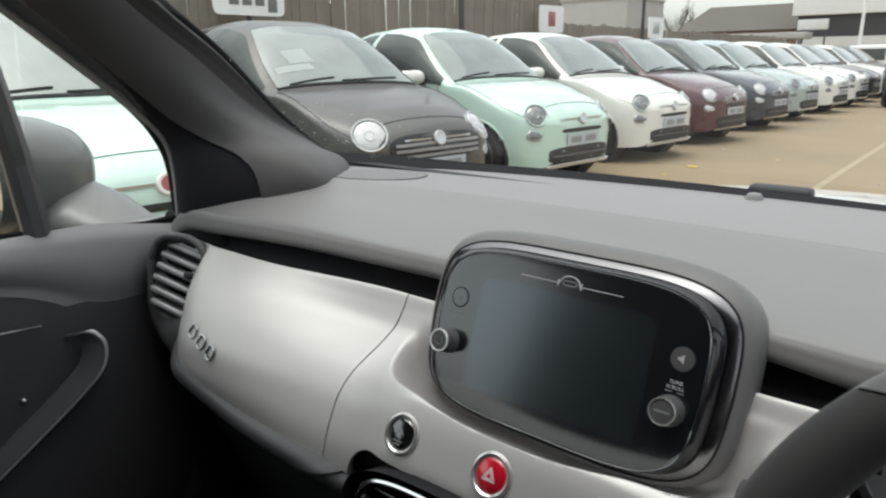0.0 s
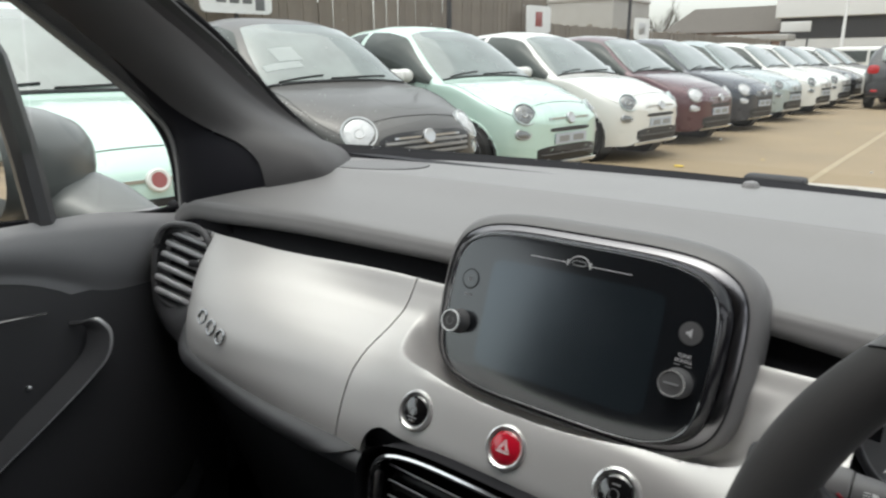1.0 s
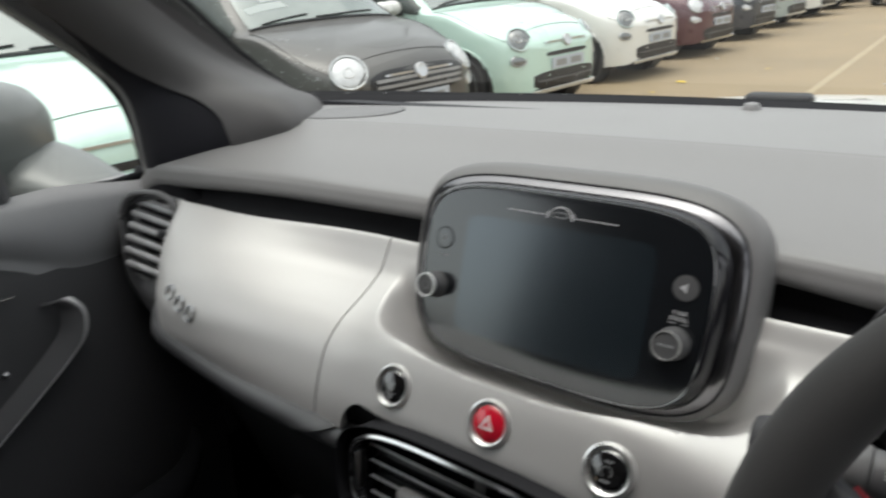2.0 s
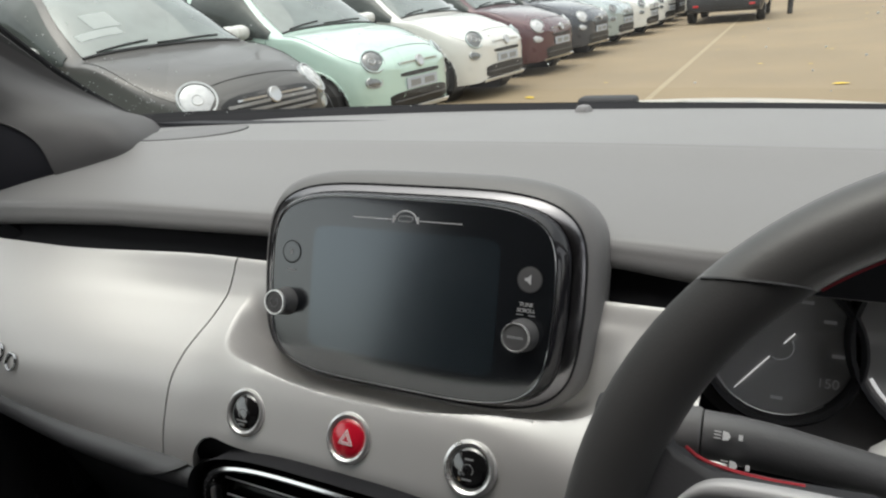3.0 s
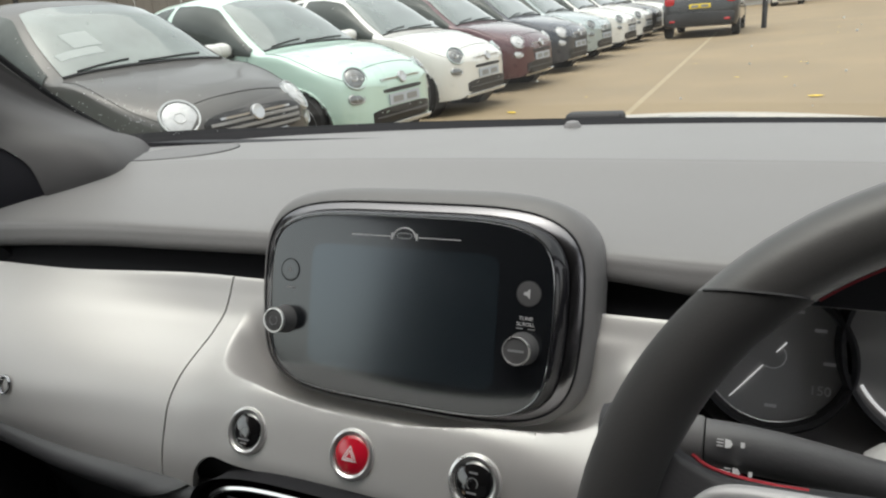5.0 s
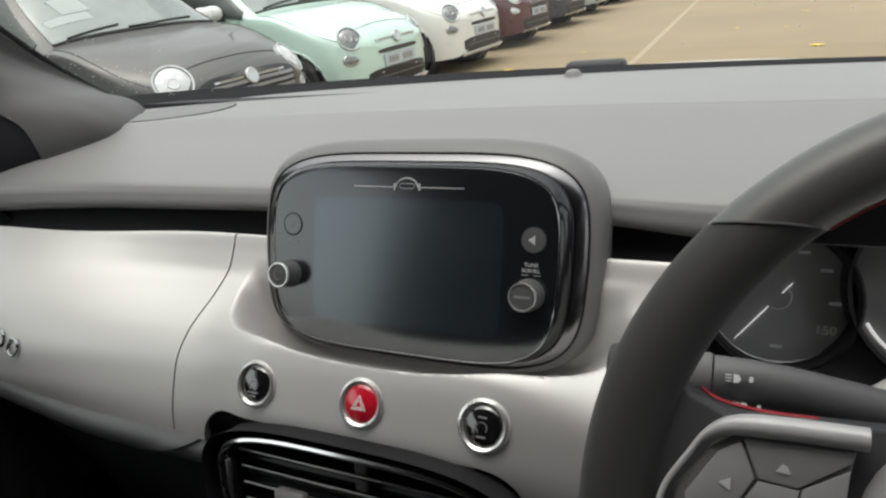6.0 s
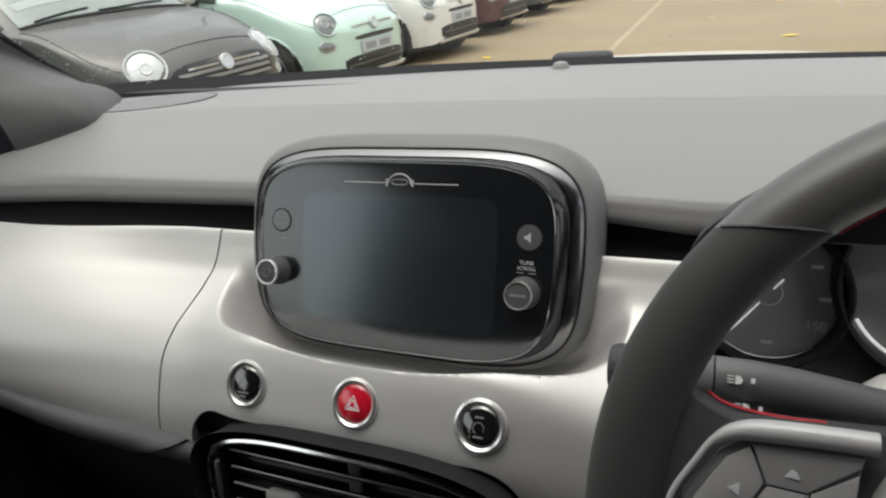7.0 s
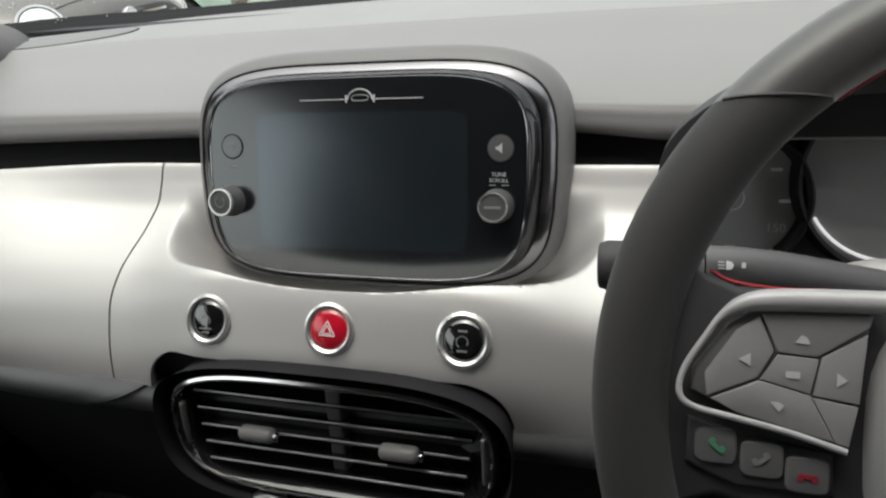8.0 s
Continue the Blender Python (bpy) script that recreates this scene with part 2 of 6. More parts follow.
def lettering(name, text, size, m, mat, parent, label=""):
    cu = bpy.data.curves.new(name, "FONT")
    cu.body, cu.size, cu.align_x, cu.align_y, cu.extrude = text, size, "CENTER", "CENTER", 0.00015
    tmp = new(name + "_draft", cu)
    bpy.context.view_layer.update()
    me = bpy.data.meshes.new_from_object(tmp.evaluated_get(bpy.context.evaluated_depsgraph_get()))
    bpy.data.objects.remove(tmp)
    me.transform(m)
    me.materials.clear()
    me.materials.append(mat)
    ob = new(name, me)
    ob.parent = parent
    ob.matrix_parent_inverse = chain(parent).inverted()
    return tagged(ob, label)


def along(points, f):
    """A place at the fraction f of a line of points."""
    k = min(len(points) - 1.001, max(0.0, f * (len(points) - 1)))
    i = int(k)
    return Vector(points[i]).lerp(Vector(points[i + 1]), k - i)


def ease(a, b, x):
    f = min(1, max(0, (x - a) / (b - a)))
    return f * f * (3 - 2 * f)


# ---- the cabin: dashboard ----
def base_y(x):
    """The foot of the windscreen, bowed forwards in the middle."""
    return 0.535 - 0.26 * (x - 0.05) ** 2


PAD = [(0.185, 1.0005), (0.155, 1.0010), (0.1420, 1.0015), (0.1390, 1.0040), (0.1402, 1.0090), (0.1425, 1.0135), (0.150, 1.0172), (0.190, 1.0265), (0.240, 1.0370),
       (0.273, 1.0458), (0.284, 1.0484), (0.297, 1.0490), (0.380, 1.0473), (0.470, 1.0440), (0.530, 1.040), (0.570, 1.034)]
PAD_LINE = [tuple(p) for p in spline(PAD, 73)]


def pad_point(u, v):
    x = -0.672 + 1.407 * u
    y, z = PAD_LINE[round(v * 72)]
    far = base_y(x) + 0.035
    y = 0.127 + (y - 0.127) * (far - 0.127) / 0.443
    drop = 0.010 * ease(-0.35, -0.64, x)
    lip = 0.0035 * ease(0.10, -0.18, x) + 0.030 * max(0, -0.18 - x) + 0.031 * max(0, -0.38 - x) + min(0.011, 0.17 * max(0, x - 0.135))
    y -= 0.008 * ease(-0.45, -0.66, x) * (1 - v)
    return Vector((x, y, z - drop * (1 - 0.6 * v) - max(0, lip - drop) * (1 - v) ** 3 - 0.030 * ease(-0.635, -0.672, x) * (1 - v) ** 0.7))


dashboard = thing("dashboard", "grey soft-touch dashboard with a satin silver fascia panel", "dashboard", (0, 0.2, 0.8))
part("upper_pad", sheet(pad_point, 60, 72, thick=-0.004), SOFT, dashboard, "grained grey soft-touch upper pad")

# cluster hood: a low arch over the dials
def hood_point(u, v):
    a = math.pi * (1 - u)
    c, s = math.cos(a), math.sin(a)
    k = ease(0, 1, v)
    w, h = 0.180 - 0.090 * k, 0.081 - 0.044 * k
    return Vector((0.376 + w * c, 0.100 + 0.180 * v, 0.982 + h * abs(s) ** 0.95))


part("hood_lip", sheet(lambda u, v: hood_point(u, 0.22 * v), 36, 3, thick=0.006), DARK, dashboard, "black front lip of the dial hood")
# black sheet added before the pad face, to put in the dark under the hood
part("hood_dark_sheet", sheet(lambda u, v: Vector((0.222 + 0.300 * u, 0.1325, 0.9955 + 0.015 * v + 0.012 * math.sin(math.pi * u) ** 0.5 * v)), 20, 3, thick=0.002), BLACK, dashboard, "black sheet added under the dial hood to darken the pad front")
part("cluster_hood", sheet(lambda u, v: hood_point(u, 0.221 + 0.779 * v), 36, 10, thick=0.006), SOFT, dashboard, "grey hood over the dials")

# the black slot between pad and fascia
part("recess_band", sheet(lambda u, v: Vector((-0.68 + 0.90 * u, 0.125 + 0.045 * v, 0.945 + 0.062 * v)), 8, 2, thick=0.003), BLACK, dashboard, "matt black recessed band")

# section of the fascia at the lid joint, at the far end and in the middle, from the top edge down
JOINT = np.array([(0.120, 0.974), (0.114, 0.983), (0.105, 0.969), (0.095, 0.956), (0.082, 0.948), (0.070, 0.942), (0.052, 0.935), (0.035, 0.927), (0.018, 0.913), (0.006, 0.892), (-0.002, 0.873), (-0.007, 0.853), (-0.010, 0.835)])
FAR = np.array([(0.102, 0.972), (0.096, 0.9818), (0.082, 0.9785), (0.062, 0.970), (0.045, 0.962), (0.030, 0.952), (0.017, 0.940), (0.007, 0.926), (-0.003, 0.908), (-0.008, 0.890), (-0.010, 0.875), (-0.008, 0.856), (-0.006, 0.835)])
MID = np.array([(0.124, 0.974), (0.118, 0.981), (0.109, 0.970), (0.097, 0.960), (0.081, 0.953), (0.062, 0.949), (0.042, 0.946), (0.020, 0.9425), (0.0095, 0.9325), (-0.003, 0.909), (-0.010, 0.893), (-0.013, 0.874), (-0.013, 0.840)])


def lower_edge(x):
    """Height of the fascia's lower edge: level, lifted over the middle vent, rounded up at the far end."""
    t = min(1, max(0, (0.1345 - abs(x + 0.0155)) / 0.034))
    z = 0.858 + 0.033 * math.sqrt(1 - (1 - t) ** 2)
    if x < -0.25:
        f = min(1, (-0.25 - x) / 0.285)
        z += 0.060 * f ** 2.0 + 0.03 * max(0, f - 0.75) ** 2 * 16
    return z


def lid_end(v):
    """Where the lid ends beside the side vent, from top to bottom."""
    return -0.575 + 0.045 * v ** 0.8


def fascia_point(x, v):
    far = ease(-0.20, -0.42, x)
    rows = JOINT * (1 - far) + FAR * far
    k = ease(0.185, 0.09, abs(x - 0.003) + (0.008 if x > 0 else 0))
    rows = rows * (1 - k) + MID * k
    low = lower_edge(max(x, -0.535))
    k = 8
    while k < 11 and rows[k + 1][1] > low:
        k += 1
    end = k + (rows[k][1] - low) / (rows[k][1] - rows[k + 1][1])
    s = v * end
    i = min(int(s), 11)
    f = s - i
    p0, p1, p2, p3 = rows[max(i - 1, 0)], rows[i], rows[i + 1], rows[min(i + 2, 12)]
    y, z = 0.5 * (2 * p1 + (p2 - p0) * f + (2 * p0 - 5 * p1 + 4 * p2 - p3) * f * f + (3 * p1 - p0 - 3 * p2 + p3) * f ** 3)
    bend = max(0, -0.41 - x) / (lid_end(v) + 0.41) * -1
    ring = ((abs(x - 0.001) / 0.165) ** 2.5 + (max(0, 0.09 - y) / 0.078) ** 2.5) ** 0.4
    q = min(1, max(0, (1.0 - ring) / 0.32))
    dish = 0.048 * (1 - (1 - 1.1 * q * q / (q + 0.10)) ** 2) * ease(0.105, 0.075, y)
    y, z = y + 0.35 * dish, z - 0.94 * dish
    return Vector((x, y + 0.11 * v ** 1.2 * bend ** 2, z - 0.010 * bend ** 3 * (1 - v) ** 2))


def seam_x(v):
    """The joint between lid and fascia, an S from top to bottom."""
    return -0.185 - 0.002 * math.sin(3.1 * v)


def right_end(v):
    return 0.208 + 0.05 * ease(0.45, 0.9, v)


SEAM = 0.0009
part("glovebox_lid", panel(lambda u, v: fascia_point(lid_end(v) + (seam_x(v) - SEAM - lid_end(v)) * u, v), 80, 60, Vector((0, 0.006, -0.003))), SILVER, dashboard, "satin silver glovebox lid")
part("fascia_panel", panel(lambda u, v: fascia_point(seam_x(v) + SEAM + (right_end(v) - seam_x(v)) * u, v), 300, 110, Vector((0, 0.006, -0.003))), SILVER, dashboard, "satin silver centre fascia")
part("seam_backing", sheet(lambda u, v: fascia_point(seam_x(v) - 0.006 + 0.012 * u, v) + Vector((0, 0.004, -0.002)), 2, 40), BLACK, dashboard)

# dark rail that runs below the fascia and turns up round the side vent
def rail_top(x):
    p = fascia_point(x, 1.0) + Vector((0, 0.004, 0.003))
    arch = ease(0.1360, 0.1300, abs(x + 0.0155))
    return p.x, p.y + (0.001 - p.y) * arch, p.z + (0.860 - p.z) * arch


RAIL_IN = [rail_top(x) for x in np.linspace(0.25, -0.52, 155)]
RAIL_IN += [tuple(q) for q in spline([RAIL_IN[-1], (-0.575, 0.092, 0.886), (-0.612, 0.088, 0.898), (-0.632, 0.084, 0.922), (-0.626, 0.087, 0.952), (-0.600, 0.091, 0.970), (-0.565, 0.098, 0.976), (-0.535, 0.108, 0.972)], 40)[1:]]
RAIL_OUT = [tuple(q) for q in spline([(0.25, 0.022, 0.808), (0.00, 0.022, 0.808), (-0.19, 0.020, 0.809), (-0.327, 0.016, 0.813), (-0.442, 0.030, 0.824), (-0.520, 0.046, 0.829)], 155)]
RAIL_OUT += [tuple(q) for q in spline([RAIL_OUT[-1], (-0.572, 0.056, 0.829), (-0.640, 0.070, 0.840), (-0.664, 0.079, 0.880), (-0.664, 0.084, 0.925), (-0.650, 0.088, 0.962), (-0.612, 0.092, 0.984), (-0.568, 0.099, 0.984), (-0.535, 0.110, 0.976)], 40)[1:]]
LAST = len(RAIL_IN) - 1


def rail_point(u, v):
    i = round(u * LAST)
    a, b = Vector(RAIL_IN[i]), Vector(RAIL_OUT[i])
    p = a.lerp(b, v)
    w = min(0.020, 0.32 * (b - a).length)
    return p + Vector((0, -w * math.sin(math.pi * v ** 0.75), 0))


part("arch_backing", sheet(lambda u, v: fascia_point(-0.155 + 0.304 * u, 1.0) * (1 - v) + Vector((-0.155 + 0.304 * u, 0.012, 0.835)) * v + Vector((0, 0.005, 0.004)), 40, 3, thick=0.003), BLACK, dashboard, "black backing round the vent")
part("lower_rail", sheet(rail_point, LAST, 10, thick=0.004), RAIL, dashboard, "dark grey rail below the fascia")
part("knee_panel", sheet(lambda u, v: Vector(RAIL_OUT[round(u * 169)]).lerp(Vector((0.30 - 0.92 * u, 0.22, 0.42)), v) + Vector((0, 0.010, 0.006)) * (1 - v), 169, 6, thick=0.004), FOOT, dashboard, "black lower panel in shadow")
part("footwell_back", block((-0.22, 0.40, 0.60), (1.0, 0.02, 0.9)), FOOT, dashboard, "black footwell in shadow")

# rings of the name plate on the lid
for bx, bz in ((-0.4100, 0.9206), (-0.3900, 0.9139), (-0.3710, 0.9078)):
    badge = facing((bx, 0.1047 * (bx + 0.385) * -1.0 + 0.0016 if bx < -0.40 else (0.0010 if bx < -0.38 else -0.0009), bz), (0.06, -0.90, 0.43))
    ring = [badge @ Vector((0.0062 * math.cos(a), 0.0076 * math.sin(a), 0.0012)) for a in np.linspace(0, 2 * math.pi, 24, endpoint=False)]
    part("name_plate_ring", tube(ring, 0.0012, 6, close=True), RING_D, dashboard, "small chrome ring")

# small solar sensor and speaker lid near the windscreen
part("solar_sensor", lathe(facing((0.027, 0.476, 1.0425), (0, 0, 1), (0, 1, 0)), [(0.018, -0.002), (0.018, 0.001), (0.0105, 0.002), (0.0100, 0.007), (0.007, 0.0115), (0.001, 0.013)], 24), SOFT, dashboard, "small grey dome sensor")
spk_m = facing((-0.440, 0.322, 1.0500), (-0.025, 0.02, 1.0), (0, 1, 0)) @ Matrix.Rotation(radians(14), 4, "Z")
cover = part("speaker_cover", slab(spk_m, oval(0.074, 0.048, 2.3, 56), -0.02, 0.0016, 0.001), GRILLE, dashboard, "flush oval speaker cover")
part("cover_joint", tube(on(spk_m, oval(0.0750, 0.0490, 2.3, 60), 0.0006), 0.0009, 5, close=True), DARK, cover)

# ---- round switches ----
tilt = Vector((0, -0.866, 0.5))
SPOTS = ((-0.0895, BUTTON, "gloss black seat-belt lamp button in a chrome ring"), (0.0, RED_BTN, "red hazard button in a chrome ring"), (0.0885, BUTTON, "gloss black start-stop button in a chrome ring"))
for k, (sx, cap_mat, text) in enumerate(SPOTS):
    m = facing((sx, 0.0010, 0.9155), tilt)
    sw = thing("push_button", text, "button", m.translation, "dashboard push buttons")
    part("bezel_ring", lathe(m, [(0.0172, -0.010), (0.0174, 0.0005), (0.0168, 0.0022), (0.0150, 0.0030), (0.0134, 0.0020), (0.0131, -0.006)], 44), RING, sw, "chrome ring")
    cap = part("cap", lathe(m, [(0.0130, -0.006), (0.0130, 0.0006), (0.0122, 0.0016), (0.0095, 0.0027), (0.006, 0.0036), (0.003, 0.0040), (0.0005, 0.0041)], 44), cap_mat, sw)
    top = m @ Matrix.Translation((0, 0, 0.0041))
    if k == 1:
        for s in (0.0062, 0.0036):
            tri = [top @ Vector((s * math.sin(a), s * math.cos(a) - 0.0008, -0.0003)) for a in (0, 2 * math.pi / 3, 4 * math.pi / 3)]
            tri = [tri[i].lerp(tri[(i + 1) % 3], f / 5) for i in range(3) for f in range(5)]
            part("triangle_mark", tube(tri, 0.00045, 5, close=True), MARK, cap, "white warning triangle outline")
    else:
        arc = [top @ Vector((0.0035 * math.cos(a), 0.0035 * math.sin(a) - 0.001, -0.0003)) for a in np.linspace(-0.6, 4.2, 16)]
        part("ring_mark", tube(arc, 0.0004, 5), DIM, cap, "pale symbol")
        for w, h in ((-0.006, 0.006), (-0.0085, 0.0035)) if k == 0 else ((0.0055, 0.0035), (-0.0065, 0.004)):
            part("print_bar", block((0, w, -0.0005), (h * 1.6, 0.0011, 0.0004), m=top), DIM, cap)

# ---- middle air vent ----
vent_m = facing((-0.004, -0.024, 0.846), (0, -0.985, 0.17))
vent = thing("air_vent", "black centre air vent with chrome-edged slats", "air vent", vent_m.translation)
hole = oval(0.1250, 0.0525, 3.4, 60, taper=0.04)
outer = oval(0.1165, 0.0470, 3.6, 60, taper=0.05)
mid = oval(0.1102, 0.0412, 3.6, 60, taper=0.05)
inner = oval(0.104, 0.0350, 4.5, 60, taper=0.04)
part("recess", loft([on(vent_m, hole, 0.012), on(vent_m, oval(0.1225, 0.050, 3.4, 60, taper=0.04), -0.002), on(vent_m, oval(0.1215, 0.049, 3.4, 60, taper=0.04), -0.04)], cap=(False, True)), BLACK, vent, "black recess")
part("vent_frame", loft([on(vent_m, outer, -0.02), on(vent_m, outer, 0.004), on(vent_m, oval(0.1145, 0.0450, 3.6, 60, taper=0.05), 0.007), on(vent_m, mid, 0.006),
                         on(vent_m, inner, -0.004), on(vent_m, inner, -0.02)], close=True), GLOSS, vent, "gloss black frame")
shine = [vent_m @ Vector((x, y, 0.0072)) for x, y in oval(0.1126, 0.0433, 3.6, 80, taper=0.05)]
part("bright_trim", tube(shine, [0.0011 + 0.0017 * ease(0.01, 0.04, y) for _, y in oval(0.1126, 0.0433, 3.6, 80, taper=0.05)], 8, close=True), CHROME, vent, "chrome trim line, thicker above")
part("back", slab(vent_m, inner, -0.045, -0.040), BLACK, vent)
for k in range(5):
    yy = 0.0225 - 0.0125 * k
    half = 0.101 - 0.002 * k
    slat = block((0, yy, -0.010), (2 * half, 0.0022, 0.020), 0.0008, m=vent_m @ Matrix.Rotation(radians(-6), 4, "X"))
    part("slat", slat, GLOSS, vent)
    part("slat_edge", block((0, yy + 0.0012, 0.0004), (2 * half - 0.002, 0.0014, 0.0012), 0.0004, m=vent_m @ Matrix.Rotation(radians(-6), 4, "X")), SATIN, vent, "thin bright slat edge")
part("divider", block((0.004, 0.0, -0.011), (0.011, 0.066, 0.012), 0.002, m=vent_m), SPOKE, vent)
for tx in (-0.051, 0.051):
    tab = part("slider_tab", block((tx, -0.002, 0.003), (0.027, 0.0105, 0.010), 0.0042, m=vent_m), SOFT, vent, "grey finger tab")
    part("tab_stud", block((tx + 0.0150, -0.002, 0.004), (0.004, 0.006, 0.005), 0.0015, m=vent_m), CHROME, tab, "chrome stud")
for sx in (-0.1075, 0.1070):
    part("thumb_wheel", block((sx, 0.000, 0.000), (0.005, 0.034, 0.010), 0.002, m=vent_m), SATIN, vent, "ribbed thumb wheel")
    part("open_mark", block((sx, 0.0245, 0.0046), (0.0052, 0.0042, 0.0006), m=vent_m), MARK, vent, "small white mark")
    part("closed_mark", tube([vent_m @ Vector((sx + 0.0018 * math.cos(a), -0.025 + 0.0026 * math.sin(a), 0.0043)) for a in np.linspace(0, 6.283, 12, endpoint=False)], 0.0004, 5, close=True), MARK, vent, "small white ring mark")

# climate dial below the vent
dial_m = facing((-0.052, -0.030, 0.775), (0, -0.93, 0.36))
climate = thing("climate_knob", "dark climate dial with a satin metal ring", "knob", dial_m.translation)
part("collar", lathe(dial_m, [(0.031, -0.02), (0.031, 0.004), (0.028, 0.006), (0.024, 0.006), (0.024, -0.01)], 40), DARK, climate)
part("grip", lathe(dial_m, [(0.0225, -0.01), (0.022, 0.016), (0.020, 0.019), (0.015, 0.020), (0.001, 0.020)], 40), SATIN, climate, "satin metal grip")

# ---- side air vent ----
side_m = facing((-0.580, 0.078, 0.928), (0.30, -0.94, 0.14))
side = thing("air_vent", "black side air vent with slanted slats beside the glovebox", "air vent", side_m.translation)
part("back", slab(side_m, oval(0.060, 0.062, 3, 40), -0.05, -0.045), BLACK, side)
part("vent_ring", tube([side_m @ Vector((x, y, -0.004)) for x, y in oval(0.049, 0.058, 2.8, 48)], 0.0046, 10, close=True), SPOKE, side, "dark grey vent ring")
for k in range(6):
    yy = 0.040 - 0.0165 * k
    half = 0.046 * (1 - abs(yy / 0.058) ** 2.8) ** (1 / 2.8)
    part("slat", block((0.004, yy, -0.010), (2 * half, 0.0085, 0.016), 0.0030, m=side_m @ Matrix.Rotation(radians(-14), 4, "Z") @ Matrix.Rotation(radians(-10), 4, "X")), SLAT, side)
tab = part("slider_tab", block((0.024, 0.008, 0.002), (0.016, 0.010, 0.008), 0.003, m=side_m), DARK, side, "dark finger tab")
part("tab_stud", block((0.034, 0.010, 0.004), (0.003, 0.009, 0.004), 0.001, m=side_m), CHROME, tab, "chrome stud")

# ---- infotainment display ----
disp_m = facing((-0.002, 0.0885, 0.984), (0, -0.94, 0.342))
display = thing("infotainment_display", "switched-off black infotainment display in a satin grey housing", "display", disp_m.translation)


def disp(w, h, n=4.6, lift=0.0):
    return oval(w, h, n, 96, 0.0, lift, taper=0.035)


part("housing", loft([on(disp_m, disp(0.132, 0.070, 4.4, 0.006), -0.085), on(disp_m, disp(0.1435, 0.085, 4.2, 0.005), -0.040), on(disp_m, disp(0.1440, 0.0860, 4.2, 0.0045), -0.026),
                      on(disp_m, disp(0.1430, 0.0852, 4.2, 0.0038), -0.018), on(disp_m, disp(0.1400, 0.0825, 4.2, 0.0024), -0.0125), on(disp_m, disp(0.1356, 0.0781, 4.3, 0.0010), -0.0092),
                      on(disp_m, disp(0.1350, 0.0775, 4.3, 0.001), -0.014)]), HOUSING, display, "satin grey housing")
part("front_frame", loft([on(disp_m, disp(0.1344, 0.0770, 4.4, 0.001), -0.014), on(disp_m, disp(0.1344, 0.0770, 4.4, 0.001), -0.0092), on(disp_m, disp(0.1338, 0.0764, 4.4, 0.0009), -0.0085),
                          on(disp_m, disp(0.1300, 0.0742, 4.5, 0.0003), -0.0062), on(disp_m, disp(0.1264, 0.0723, 4.5), -0.0050), on(disp_m, disp(0.1260, 0.0720, 4.5), -0.014)], close=True), FRAME_S, display, "bright satin silver front frame")
part("frame_groove", tube(on(disp_m, disp(0.1347, 0.0773, 4.35, 0.001), -0.0090), 0.0007, 6, close=True), BLACK, display, "thin black joint")
part("bezel", loft([on(disp_m, disp(0.1256, 0.0717, lift=-0.0002), -0.012), on(disp_m, disp(0.1254, 0.0716, lift=-0.0002), -0.0035), on(disp_m, disp(0.1238, 0.0711, lift=-0.0005), 0.0005), on(disp_m, disp(0.1214, 0.0704, lift=-0.0009), 0.0034),
                    on(disp_m, disp(0.1192, 0.0697, lift=-0.0012), 0.0050), on(disp_m, disp(0.1184, 0.0694, lift=-0.0012), 0.0046), on(disp_m, disp(0.1180, 0.0692, lift=-0.0012), -0.004)], close=True), BEZEL, display, "gloss black rounded screen edge")
part("screen", loft([on(disp_m, disp(0.1182, 0.0693, lift=-0.0012), -0.004), on(disp_m, disp(0.1182, 0.0693, lift=-0.0012), 0.0042), on(disp_m, disp(0.1168, 0.0683, lift=-0.0012), 0.0050), on(disp_m, disp(0.1155, 0.0673, lift=-0.0012), 0.00505), on(disp_m, disp(0.110, 0.063, lift=-0.0012), 0.0051), on(disp_m, disp(0.06, 0.034, lift=-0.0012), 0.0052)]), LCD, display, "dark glass screen")
part("picture_area", slab(disp_m @ Matrix.Translation((0.0, -0.0035, 0.0)), oval(0.0785, 0.0475, 14, 48), 0.003, 0.0054), SCREEN, display, "dark blue-black picture area", smooth=False)
# satin hairline modelled in place of the highlight on the glass edge
part("edge_highlight", tube(on(disp_m, disp(0.1180, 0.0692, lift=-0.0012), 0.0050), 0.00028, 5, close=True), SATIN, display, "bright hairline drawn for the glass edge's highlight")


def disp_at(x, z):
    return ((x + 0.002), (z - 0.984) / 0.94)


